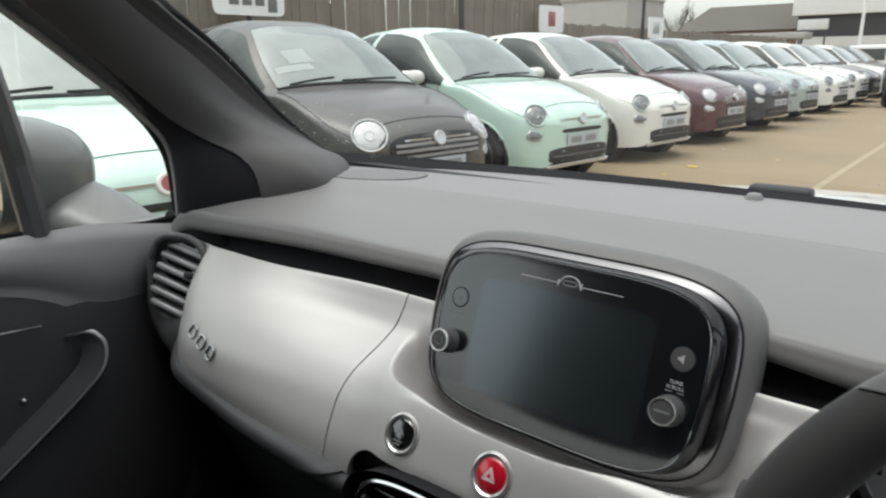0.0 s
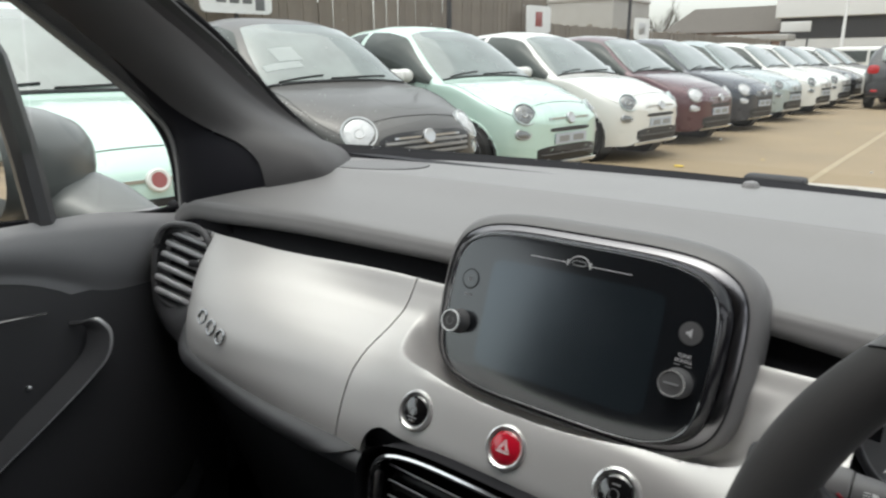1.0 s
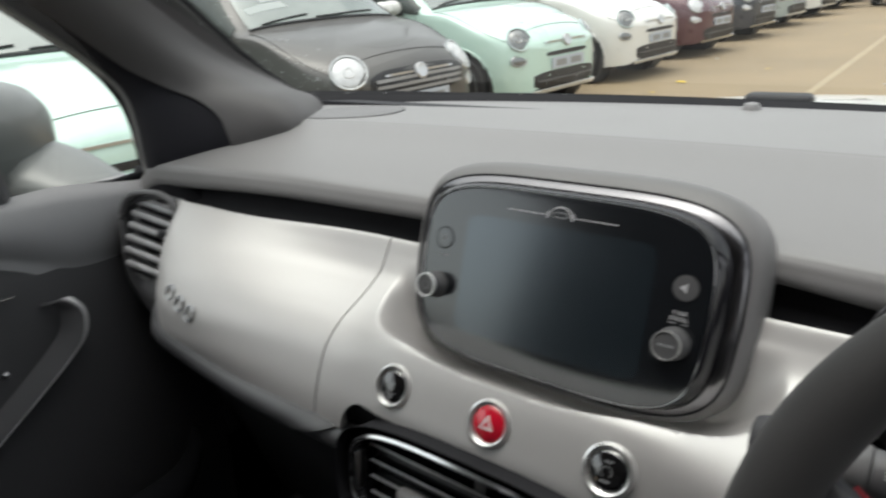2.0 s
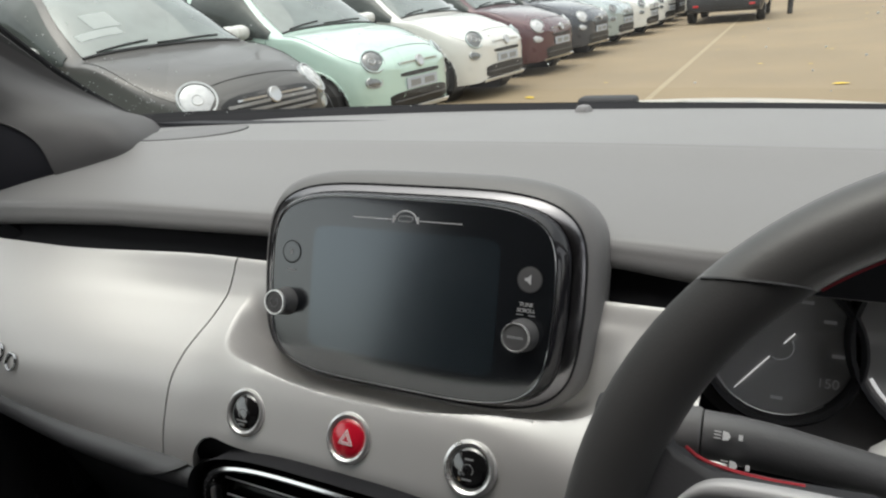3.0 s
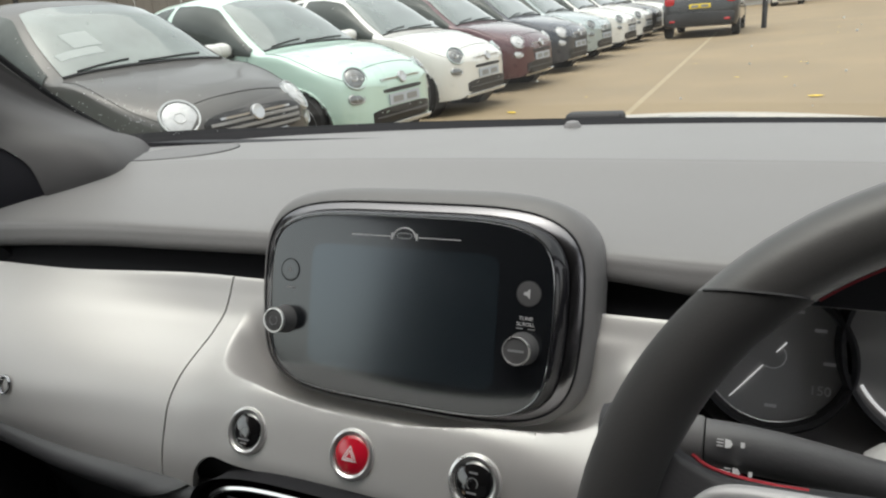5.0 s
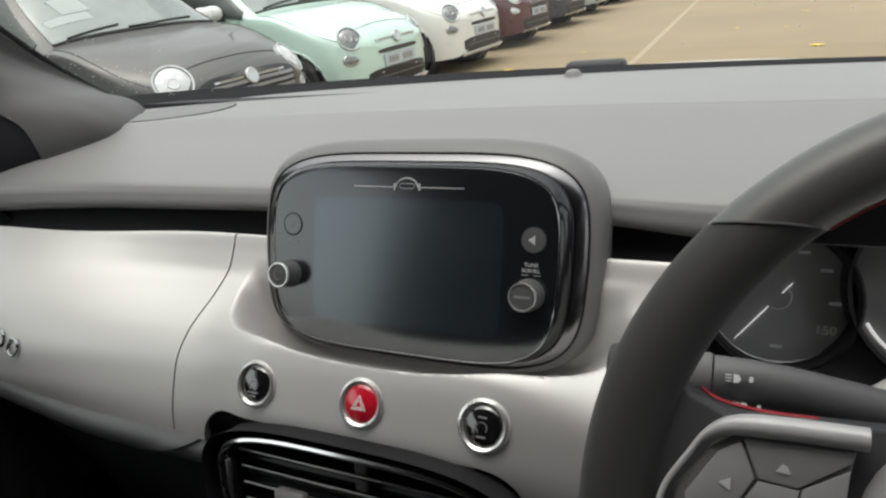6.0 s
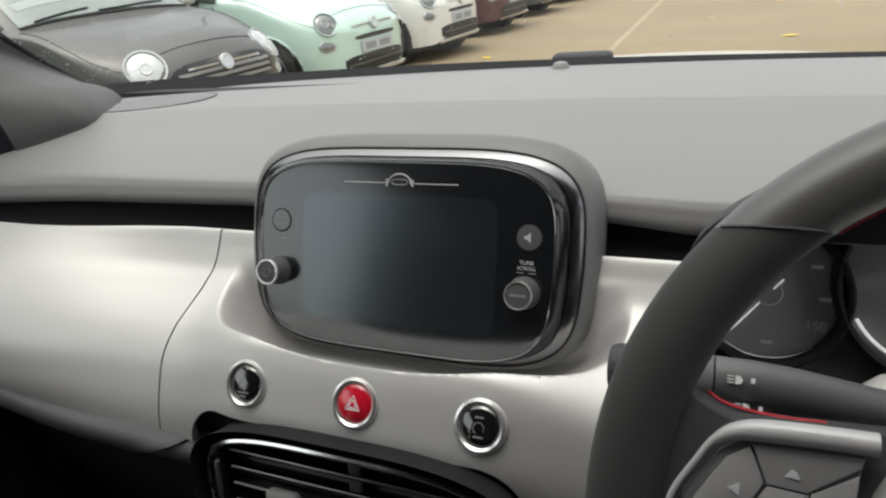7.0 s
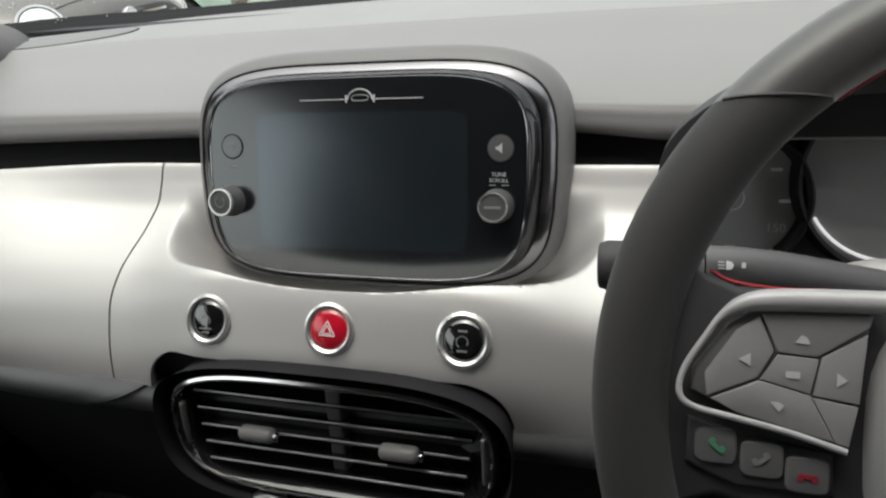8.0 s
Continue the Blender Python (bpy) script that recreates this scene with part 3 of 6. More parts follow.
for sx, knob_text in ((-0.1035, "volume"), (0.0965, "tune")):
    u, v = disp_at(sx, 0.9664 if sx < 0 else 0.9670)
    km = disp_m @ Matrix.Translation((u, v, 0.0046))
    knob = part("knob", lathe(km, [(0.0113, 0), (0.0112, 0.002), (0.0106, 0.003), (0.0101, 0.008), (0.0097, 0.0145), (0.0094, 0.0152), (0.0079, 0.0150), (0.0077, 0.0130)], 44), RUBBER, display, "black rubber-sided knob")
    part("knob_ring", lathe(km, [(0.0098, 0.0136), (0.0099, 0.0150), (0.0095, 0.0160), (0.0088, 0.0160), (0.0084, 0.0150)], 44), RING, knob, "thin chrome ring")
    part("knob_face", lathe(km, [(0.0084, 0.012), (0.0084, 0.0150), (0.0063, 0.0153), (0.0005, 0.0154)], 36), RUBBER, knob)
    if knob_text == "volume":
        part("power_mark", tube([km @ Vector((0.0036 * math.sin(a), 0.0036 * math.cos(a), 0.0156)) for a in np.linspace(0.6, 5.68, 16)], 0.00035, 5), DIM, knob, "pale power mark")
    else:
        part("print_bar", block((0, 0, 0.0155), (0.011, 0.0016, 0.0003), m=km), DIM, knob)
    u, v = disp_at(-0.1010 if sx < 0 else 0.0985, 1.0037 if sx < 0 else 1.0020)
    bm_ = disp_m @ Matrix.Translation((u, v, 0.0046))
    key = part("touch_key", lathe(bm_, [(0.0086, -0.001), (0.0086, 0.0004), (0.00855, 0.0007), (0.0083, 0.0009), (0.0079, 0.00093), (0.0072, 0.00095), (0.0005, 0.0010)], 36), LCD if sx < 0 else RUBBER, display, "round dark key" if sx < 0 else "round grey key")
    part("key_groove", tube([bm_ @ Vector((0.0088 * math.cos(a), 0.0088 * math.sin(a), 0.0006)) for a in np.linspace(0, 2 * math.pi, 36, endpoint=False)], 0.0004, 5, close=True), BLACK, key)
    if sx > 0:
        part("key_mark", slab(bm_, [(-0.0032, -0.0010), (-0.0016, -0.0010), (0.0010, -0.0034), (0.0010, 0.0034), (-0.0016, 0.0010), (-0.0032, 0.0010)], 0.0010, 0.0016), GREYMARK, key, "pale loudspeaker symbol")
    else:
        part("key_mark", block((0, 0, 0.0011), (0.0026, 0.0036, 0.0003), m=bm_), DIM, key, "dim symbol")
u, v = disp_at(0.0975, 0.9828)
lettering("print", "TUNE", 0.0038, disp_m @ Matrix.Translation((u, v + 0.0034, 0.0056)), GREYMARK, display, "pale printed word")
lettering("print", "SCROLL", 0.0036, disp_m @ Matrix.Translation((u, v - 0.0004, 0.0056)), GREYMARK, display, "pale printed word")
for s in (-1, 1):
    part("print_bar", block((u + s * 0.0042, v - 0.0034, 0.0055), (0.0048, 0.0007, 0.0003), m=disp_m), DIM, display)
u, v = disp_at(-0.1, 0.9905)
part("print_bar", block((u, v, 0.0055), (0.008, 0.0014, 0.0003), m=disp_m), DIM, display)
# the drawn car emblem with a line to each side
u, v = disp_at(0.0, 1.034)
em = disp_m @ Matrix.Translation((u + 0.0008, v, 0.0056))
emblem = part("emblem", tube([em @ Vector((0.0090 * math.cos(a), 0.0068 * math.sin(a) - 0.001, 0)) for a in np.linspace(0.0, math.pi, 20)], 0.0006, 5), GREYMARK, display, "small line drawing above the screen")
for s in (-1, 1):
    part("emblem_line", block((s * 0.0285, -0.0008, 0), (0.034, 0.0007, 0.0003), m=em), GREYMARK, emblem)
    part("emblem_side", tube([em @ Vector((s * 0.0102, 0.0020 - 0.0050 * f, 0)) for f in (0, 0.5, 1)], 0.0008, 5), GREYMARK, emblem)
part("emblem_base", tube(on(em @ Matrix.Translation((0, 0, 0)), oval(0.0062, 0.0019, 3, 20)), 0.0005, 5, close=True), DIM, emblem)

# ---- instrument cluster ----
clus_m = facing((0.372, 0.185, 0.945), (0, -0.94, 0.342))
cluster = thing("instrument_cluster", "dark instrument cluster with round dials behind the wheel", "instrument cluster", clus_m.translation)
part("cluster_panel", slab(clus_m, oval(0.185, 0.090, 3.5, 60), -0.03, -0.016), SOFT, cluster, "dark cluster backing")
for dx, r, lab in ((-0.122, 0.048, "dark speedometer dial with a bright needle"), (-0.014, 0.0625, "dark centre display ring"), (0.100, 0.048, "dark fuel dial")):
    dm = clus_m @ Matrix.Translation((dx, 0.0 if r > 0.05 else -0.015, 0))
    dial = part("dial", lathe(dm, [(r, -0.016), (r, -0.010), (r * 0.5, -0.010), (0.0005, -0.010)], 48), DIAL if r < 0.05 else LENS, cluster, lab)
    part("dial_ring", lathe(dm, [(r + 0.007, -0.016), (r + 0.006, 0.008), (r + 0.004, 0.011), (r + 0.001, 0.008), (r, -0.012)], 48), DARK, dial, "dark dial surround")
    if dx < -0.1:
        part("bright_rim", tube([dm @ Vector(((r + 0.0003) * math.cos(a), (r + 0.0003) * math.sin(a), -0.006)) for a in np.linspace(math.pi * 1.12, math.pi * 1.72, 24)], 0.0008, 5), SATIN, dial, "thin bright rim")
        na = radians(231)
        part("needle", tube([dm @ Vector((math.cos(na) * f, math.sin(na) * f, -0.006)) for f in (0.0095, 0.02, 0.032, 0.0435)], [0.0005, 0.0006, 0.0005, 0.0004], 6), GLOW_WHITE, dial, "white needle with an added glow")
        part("needle_tail", tube([dm @ Vector((math.cos(na) * f, math.sin(na) * f, -0.006)) for f in (-0.004, -0.009, -0.014)], 0.0005, 6), GLOW_WHITE, dial, "white needle tail with an added glow")
        part("needle_hub", tube([dm @ Vector((0.009 * math.cos(a), 0.009 * math.sin(a), -0.0075)) for a in np.linspace(4.2, 6.9, 16)], 0.0005, 5), GLOW_DIM, dial, "pale hub arc")
        lettering("dial_number", "150", 0.0095, dm @ Matrix.Translation((0.032, -0.022, -0.0085)), GLOW_DIM, dial, "pale number with an added glow")
        for a in (-0.05, 0.62, 1.15, -1.55):
            part("dial_bar", block((0.037 * math.cos(a), 0.037 * math.sin(a), -0.0088), (0.0080, 0.0024, 0.0004), m=dm), GLOW_DIM, dial)
    if dx == -0.014:
        part("light_arc", tube([dm @ Vector(((r - 0.004) * math.cos(a), (r - 0.004) * math.sin(a), -0.006)) for a in np.linspace(math.pi * 1.16, math.pi * 1.84, 30)], 0.0013, 6), GLOW_WHITE, dial, "white ring line with an added glow")

# ---- stalk ----
stalk = thing("column_stalk", "dark grey light stalk with white symbols", "stalk", (0.33, 0.0, 0.975))
axis = facing((0.168, 0.000, 0.972), (-1, -0.02, -0.01), (0, 0, 1))
part("arm", tube([(0.2186, 0.001, 0.9722), (0.235, 0.002, 0.9715), (0.255, 0.004, 0.9690), (0.280, 0.008, 0.9640), (0.320, 0.016, 0.9540)], [0.0118, 0.0118, 0.0114, 0.0102, 0.009], 20), SPOKE, stalk)
part("turning_end", lathe(axis, [(0.0124, -0.028), (0.0130, -0.026), (0.0132, -0.004), (0.0118, 0.0), (0.0100, 0.0008), (0.0090, -0.002), (0.0005, -0.002)], 28), DARK, stalk, "black turning end")
part("collar", lathe(axis, [(0.0116, -0.0505), (0.0126, -0.049), (0.0128, -0.0290), (0.0118, -0.0282)], 28), HOUSING, stalk, "grey collar")
sm = facing((0.2285, -0.0082, 0.9785), (0, -0.82, 0.57))
for dx, dz in ((0.0, 0.001), (0.004, -0.0118)):
    part("lamp_mark", slab(sm @ Matrix.Translation((dx, dz, 0.0)), [(0.0, -0.0022), (0.0024, -0.0018), (0.0034, 0), (0.0024, 0.0018), (0.0, 0.0022)], -0.003, 0.0012), MARK, stalk, "white lamp symbol")
    for k in range(3):
        part("ray_mark", block((dx - 0.0022, dz + 0.0015 * (k - 1), 0.0008), (0.0030, 0.0005, 0.0008), m=sm), MARK, stalk)
    part("small_mark", block((dx + 0.0078, dz + 0.0004, 0.0008), (0.0018, 0.0026, 0.0008), m=sm), MARK, stalk)
part("column_cowl", block((0.388, 0.048, 0.888), (0.188, 0.14, 0.085), 0.03), KNUCKLE, stalk, "satin silver steering column cowl")

# ---- steering wheel ----
A = radians(29.7)
wheel_m = facing((0.3556, -0.0835, 0.961), (0, -math.cos(A), math.sin(A)))
RIM = 0.1678
wheel = thing("steering_wheel", "black leather steering wheel with red stitching and switch pads", "steering wheel", wheel_m.translation)
rim_rings = []
for i in range(120):
    a = 2 * math.pi * i / 120
    grip = 1 + 0.03 * (math.exp(-((a - 2.75) / 0.25) ** 2) + math.exp(-((a - 0.39) / 0.25) ** 2))
    rim_rings.append([wheel_m @ Vector(((RIM + 0.0008 + 0.0158 * grip * math.cos(b)) * math.cos(a), (RIM + 0.0008 + 0.0158 * grip * math.cos(b)) * math.sin(a), 0.0160 * grip * math.sin(b)))
                      for b in np.linspace(0, 2 * math.pi, 20, endpoint=False)])
def rim_piece(upper):
    bm = loft(rim_rings, close=True)
    up = (wheel_m.to_3x3() @ Vector((0, 1, 0))).normalized()
    bmesh.ops.bisect_plane(bm, geom=bm.verts[:] + bm.edges[:] + bm.faces[:], plane_co=wheel_m @ Vector((0, 0.119, 0)), plane_no=up, clear_inner=upper, clear_outer=not upper)
    return bm


rim = part("rim", rim_piece(True), LEATHER, wheel, "black smooth leather upper rim")
part("grip", rim_piece(False), SUEDE, wheel, "black suede-like lower rim")
seam_pts = []
for uu in np.linspace(-0.1375, -0.0985, 14):
    rho = math.hypot(uu, 0.119)
    seam_pts.append(wheel_m @ Vector((uu, 0.119, 0.0002 + math.sqrt(max(0, 0.0160 ** 2 - (rho - RIM - 0.0008) ** 2)))))
part("rim_seam", tube(seam_pts, 0.0007, 5), DARK, rim)
stitch = [wheel_m @ Vector(((RIM - 0.0152) * math.cos(a), (RIM - 0.0152) * math.sin(a), 0.001)) for a in np.linspace(0.95, 2.24, 40)]
part("stitching", tube(stitch, 0.0008, 5), THREAD_D, wheel, "dark red stitched seam")
part("stitching", tube([wheel_m @ Vector((x, y, -0.006)) for x, y in (tuple(q) for q in spline([(-0.138, 0.051), (-0.132, 0.0475), (-0.122, 0.0455), (-0.108, 0.0446), (-0.094, 0.0450)], 20))], 0.0009, 5), THREAD, wheel, "red stitched seam")
part("airbag_cover", loft([on(wheel_m, oval(0.081, 0.064, 3.0, 48, 0, -0.012), -0.03), on(wheel_m, oval(0.083, 0.066, 3.0, 48, 0, -0.012), 0.006), on(wheel_m, oval(0.078, 0.061, 3.0, 48, 0, -0.012), 0.016), on(wheel_m, oval(0.05, 0.042, 3, 48, 0, -0.012), 0.022)]), HUB, wheel, "dark grey hub cover")
for s in (-1, 1):
    body = [(s * x, y) for x, y in ((-0.070, 0.046), (-0.105, 0.0445), (-0.128, 0.0445), (-0.142, 0.050), (-0.153, 0.060), (-0.163, 0.03), (-0.166, -0.01), (-0.160, -0.05), (-0.148, -0.045), (-0.135, -0.040), (-0.10, -0.045), (-0.070, -0.055))]
    part("spoke", slab(wheel_m, body if s > 0 else body[::-1], -0.016, 0.004, 0.004), DARK, wheel, "dark spoke")
    frame_pts = [(s * x, y) for x, y in ((-0.079, 0.0418), (-0.105, 0.0412), (-0.1245, 0.0395), (-0.1345, 0.034), (-0.140, 0.026), (-0.148, 0.012), (-0.1495, 0.002), (-0.144, -0.003), (-0.128, -0.006), (-0.109, -0.0095), (-0.090, -0.0145))]
    line = [wheel_m @ Vector((x, y, 0.0115)) for x, y in (tuple(p) for p in spline(frame_pts, 50))]
    part("spoke_trim", tube(line, [0.0044 - 0.0031 * ease(7, 17, i) for i in range(50)], 10), TRIM, wheel, "satin metal trim")
    keys = {"top_key": ((-0.083, 0.036), (-0.120, 0.0345), (-0.1145, 0.0210), (-0.1005, 0.0200), (-0.084, 0.0320)),
            "outer_key": ((-0.1215, 0.0335), (-0.129, 0.0280), (-0.140, 0.0110), (-0.139, 0.0020), (-0.1215, 0.0105), (-0.1160, 0.0205)),
            "middle_key": ((-0.1140, 0.0195), (-0.1005, 0.0188), (-0.1030, 0.0060), (-0.1200, 0.0100)),
            "inner_key": ((-0.0990, 0.0195), (-0.0845, 0.0290), (-0.0865, 0.0035), (-0.1015, 0.0055)),
            "lower_key": ((-0.1375, 0.0005), (-0.1205, 0.0090), (-0.1030, 0.0048), (-0.0945, -0.0110), (-0.1280, -0.0035)),
            "corner_key": ((-0.1018, 0.0042), (-0.0868, 0.0022), (-0.0895, -0.0125), (-0.0935, -0.0115))}
    pad = part("key_pad", slab(wheel_m, [(s * x, y) for x, y in ((-0.082, 0.039), (-0.121, 0.038), (-0.132, 0.030), (-0.1445, 0.012), (-0.145, 0.003), (-0.128, -0.0040), (-0.090, -0.0125))], 0.002, 0.0096, 0.002), SPOKE, wheel, "dark switch pad")
    for kn, pts in keys.items():
        cx, cy = sum(x for x, _ in pts) / len(pts), sum(y for _, y in pts) / len(pts)
        wide = [(x + math.copysign(0.0003, x - cx), y + math.copysign(0.0003, y - cy)) for x, y in pts]
        part(kn, slab(wheel_m, [(s * x, y) for x, y in wide], 0.006, 0.0112, 0.0007), KEYCAP, pad)
    shapes = {"left": ((0.0020, -0.0024), (0.0020, 0.0024), (-0.0022, 0.0)), "right": ((-0.0016, -0.0026), (0.0020, 0.0), (-0.0016, 0.0026)), "bar": ((-0.0024, -0.0012), (0.0024, -0.0012), (0.0024, 0.0012), (-0.0024, 0.0012)),
              "up": ((-0.0026, -0.0012), (0.0026, -0.0016), (0.0014, 0.0010), (-0.0004, 0.0019)), "down": ((-0.0024, 0.0014), (0.0006, -0.0020), (0.0024, 0.0006), (0.0004, 0.0016))}
    for mx, my, kind_ in ((-0.126, 0.017, "left"), (-0.106, 0.026, "up"), (-0.109, 0.0125, "bar"), (-0.0925, 0.0120, "right"), (-0.114, 0.000, "down")):
        part("key_mark", slab(wheel_m @ Matrix.Translation((s * mx, my, 0)), shapes[kind_], 0.011, 0.0118), GREYMARK, pad, "pale symbol")
    call = part("call_pad", slab(wheel_m, [(s * x, y) for x, y in ((-0.146, -0.0080), (-0.128, -0.0120), (-0.093, -0.0175), (-0.092, -0.033), (-0.128, -0.034), (-0.146, -0.026))], 0.000, 0.0065, 0.002), DARK, wheel, "dark call switch row")
    for mx, my, mk in ((-0.135, -0.0185, GREEN), (-0.118, -0.0220, DIM), (-0.102, -0.0260, THREAD_D)):
        one = part("call_key", slab(wheel_m @ Matrix.Translation((s * mx, my, 0)), oval(0.0078, 0.0070, 5, 24), 0.004, 0.0080, 0.001), SPOKE, call)
        turn = wheel_m @ Matrix.Translation((s * mx, my, 0)) @ Matrix.Rotation(-0.7 if mk is GREEN else (0.0 if mk is THREAD_D else 0.6), 4, "Z")
        mark = slab(turn, oval(0.0030, 0.0008, 3, 12), 0.0082, 0.0088)
        for ex in (-0.0024, 0.0024):
            slab(turn @ Matrix.Translation((ex, 0.0007 if mk is not THREAD_D else -0.0007, 0)), oval(0.0011, 0.0013, 3, 10), 0.0082, 0.0088, bm=mark)
        part("key_mark", mark, mk, one, "small call symbol")


# ---- the cabin: door, pillar, panes ----
DX = -0.672
door = thing("door", "closed dark grey passenger door with a black pocket", "door", (DX, -0.3, 0.4), kind="structure")


def trim_foot(y):
    """The lower edge of the upper door trim."""
    return float(np.interp(y, [-0.80, -0.30, -0.113, -0.051, -0.019, 0.011, 0.035, 0.066, 0.17], [0.935, 0.945, 0.937, 0.915, 0.892, 0.867, 0.864, 0.868, 0.875]))


def door_point(u, v):
    y = 0.165 - 0.95 * u
    z0 = 1.000 - 0.022 * ease(0.0, 0.165, y)
    foot = (trim_foot(y - 0.03) + trim_foot(y - 0.015) + 2 * trim_foot(y) + trim_foot(y + 0.015) + trim_foot(y + 0.03)) / 6
    z = z0 + (foot - z0) * v
    x = DX + 0.014 * math.sin(math.pi * min(1, v * 1.2)) - 0.012 * (1 - ease(0, 0.12, v))
    return Vector((x, y, z))


part("upper_trim", sheet(door_point, 50, 20, thick=0.01), DOOR, door, "grained grey upper door trim")
part("inner_panel", sheet(lambda u, v: Vector((DX - 0.016 + 0.02 * math.sin(3.1 * v), 0.165 - 0.95 * u, 0.955 - 0.57 * v)), 20, 12, thick=0.01), INSERT, door, "black door inner panel")
pull = spline([(-0.646, -0.022, 0.869), (-0.639, -0.012, 0.864), (-0.634, -0.004, 0.846), (-0.633, -0.011, 0.818), (-0.636, -0.034, 0.793), (-0.640, -0.086, 0.754), (-0.644, -0.159, 0.705), (-0.648, -0.260, 0.640)], 48)
part("armrest", sheet(lambda u, v: Vector(pull[round(u * 47)]) + Vector((-0.012 * v - 0.010 * v * v, -0.017 * v, (0.008 - 0.012 * ease(0.35, 0.0, u)) * v)), 47, 6, thick=0.005), KNUCKLE_D, door, "dark grey pull handle arm")
part("bright_edge", tube([Vector(p) for p in pull], [0.0030 * ease(0, 5, i) * (1 - 0.55 * ease(14, 40, i)) + 0.0004 for i in range(48)], 10), BRIGHT, door, "satin metal edge strip")
handle = spline([(-0.655, -0.300, 0.902), (-0.650, -0.200, 0.8985), (-0.652, -0.120, 0.8930), (-0.660, -0.067, 0.8865)], 24)
part("door_handle", tube([Vector(p) for p in handle], [0.0045 - 0.0028 * i / 23 for i in range(24)], 8), CHROME, door, "chrome door lever")
bowl = facing((-0.664, -0.185, 0.905), (0.95, -0.1, 0.1))
part("handle_bowl", lathe(bowl, [(0.046, -0.01), (0.046, 0.006), (0.040, 0.010), (0.033, 0.006), (0.030, -0.012), (0.0005, -0.014)], 36), KNUCKLE_D, door, "round lever surround")
for z0, y0 in ((0.794, -0.102), (0.754, -0.180), (0.743, -0.172)):
    part("screw_cap", lathe(facing((-0.664, y0, z0), (1, 0, 0.1)), [(0.0036, 0), (0.0036, 0.006), (0.001, 0.008)], 16), SATIN if y0 > -0.15 else HOUSING, door)
part("armrest_pad", block((-0.640, -0.415, 0.694), (0.055, 0.44, 0.075), 0.022), SPOKE, door, "grey padded armrest")
LIP = spline([(-0.645, -0.260, 0.622), (-0.645, -0.173, 0.592), (-0.645, -0.096, 0.566), (-0.645, -0.027, 0.551), (-0.646, 0.045, 0.548), (-0.648, 0.084, 0.566), (-0.652, 0.110, 0.60)], 40)
part("pocket_lip", sheet(lambda u, v: Vector(LIP[round(u * 39)]) + Vector((0.016 * math.sin(2.4 * v), -0.01 * v, -0.055 * v)), 39, 6, thick=0.004), FOOT, door, "dark grey door pocket lip")

# pillar between the windscreen and the side window
EDGE_WS = spline([(-0.500, -0.150, 1.440), (-0.555, 0.020, 1.338), (-0.585, 0.110, 1.272), (-0.602, 0.190, 1.217), (-0.618, 0.292, 1.126), (-0.628, 0.388, 1.056), (-0.632, 0.440, 1.030), (-0.632, 0.470, 1.005)], 40)
EDGE_SW = spline([(-0.635, -0.280, 1.450), (-0.660, -0.150, 1.355), (-0.678, -0.040, 1.268), (-0.685, 0.035, 1.205), (-0.688, 0.100, 1.149), (-0.688, 0.140, 1.103), (-0.688, 0.1545, 1.055), (-0.688, 0.156, 0.985)], 40)

# where the trim meets the pad, from the door round to the windscreen corner
PILLAR_FOOT = spline([(-0.688, 0.150, 0.985), (-0.622, 0.134, 0.998), (-0.551, 0.180, 1.018), (-0.495, 0.220, 1.032), (-0.468, 0.258, 1.038), (-0.520, 0.335, 1.036), (-0.588, 0.410, 1.026), (-0.634, 0.482, 1.000)], 61)


def pillar_point(u, v):
    a, b = along(EDGE_SW, u), along(EDGE_WS, u)
    bulge = 0.022 * math.sin(math.pi * min(1, v * 1.25)) ** 0.8
    flat = Vector(EDGE_SW[39]).lerp(Vector(EDGE_WS[39]), v) + Vector((bulge, -bulge * 0.6, 0.0))
    sweep = ease(0.30, 1.0, u) ** 1.7
    return a.lerp(b, v) + Vector((bulge, -bulge * 0.6, 0.0)) + (along(PILLAR_FOOT, v) - flat) * sweep


# the dark door frame and the grey trim share one curved surface
def gap_end(u):
    """How far the black band reaches: the gap, widened below as shade on the trim."""
    return 0.200 + 0.13 * ease(0.55, 0.92, u)


whole("door_frame", sheet(lambda u, v: pillar_point(u, 0.062 * v), 39, 4, thick=0.006), STRIP, "dark grey door frame strip beside the window", "door frame", "structure")
# upper part is the gap; its wide foot puts the trim's shade into colour
whole("pillar_gap_shade", sheet(lambda u, v: pillar_point(u, 0.060 + (gap_end(u) - 0.060) * v) + Vector((-0.003, 0.001, 0)), 39, 10, thick=0.004), GAP_SHADE, "black gap beside the door frame, widened below as painted shade", "door frame", "structure")
whole("pillar_trim", sheet(lambda u, v: pillar_point(u, gap_end(u) + (1 - gap_end(u)) * v), 39, 24, thick=0.006), PILLAR, "dark grey grained windscreen pillar trim", "pillar", "structure")
whole("pillar_seal", tube([Vector(p) + Vector((-0.004, 0.006, 0.002)) for p in EDGE_WS], [0.0045 + 0.004 * ease(26, 36, i) for i in range(40)], 8), BLACK, "black windscreen edge seal", "seal", "structure")
whole("window_seal", tube([Vector(p) + Vector((-0.002, -0.004 * ease(0.0, 0.1, p[1]), 0)) for p in EDGE_SW] + [Vector((-0.694, 0.10, 0.9835)), Vector((-0.694, -0.1, 1.003)), Vector((-0.694, -0.8, 1.012))], [0.0035 + 0.0068 * ease(21, 29, i) - 0.0060 * ease(38, 40, i) for i in range(43)], 8), BLACK, "black rubber window seal", "seal", "structure")
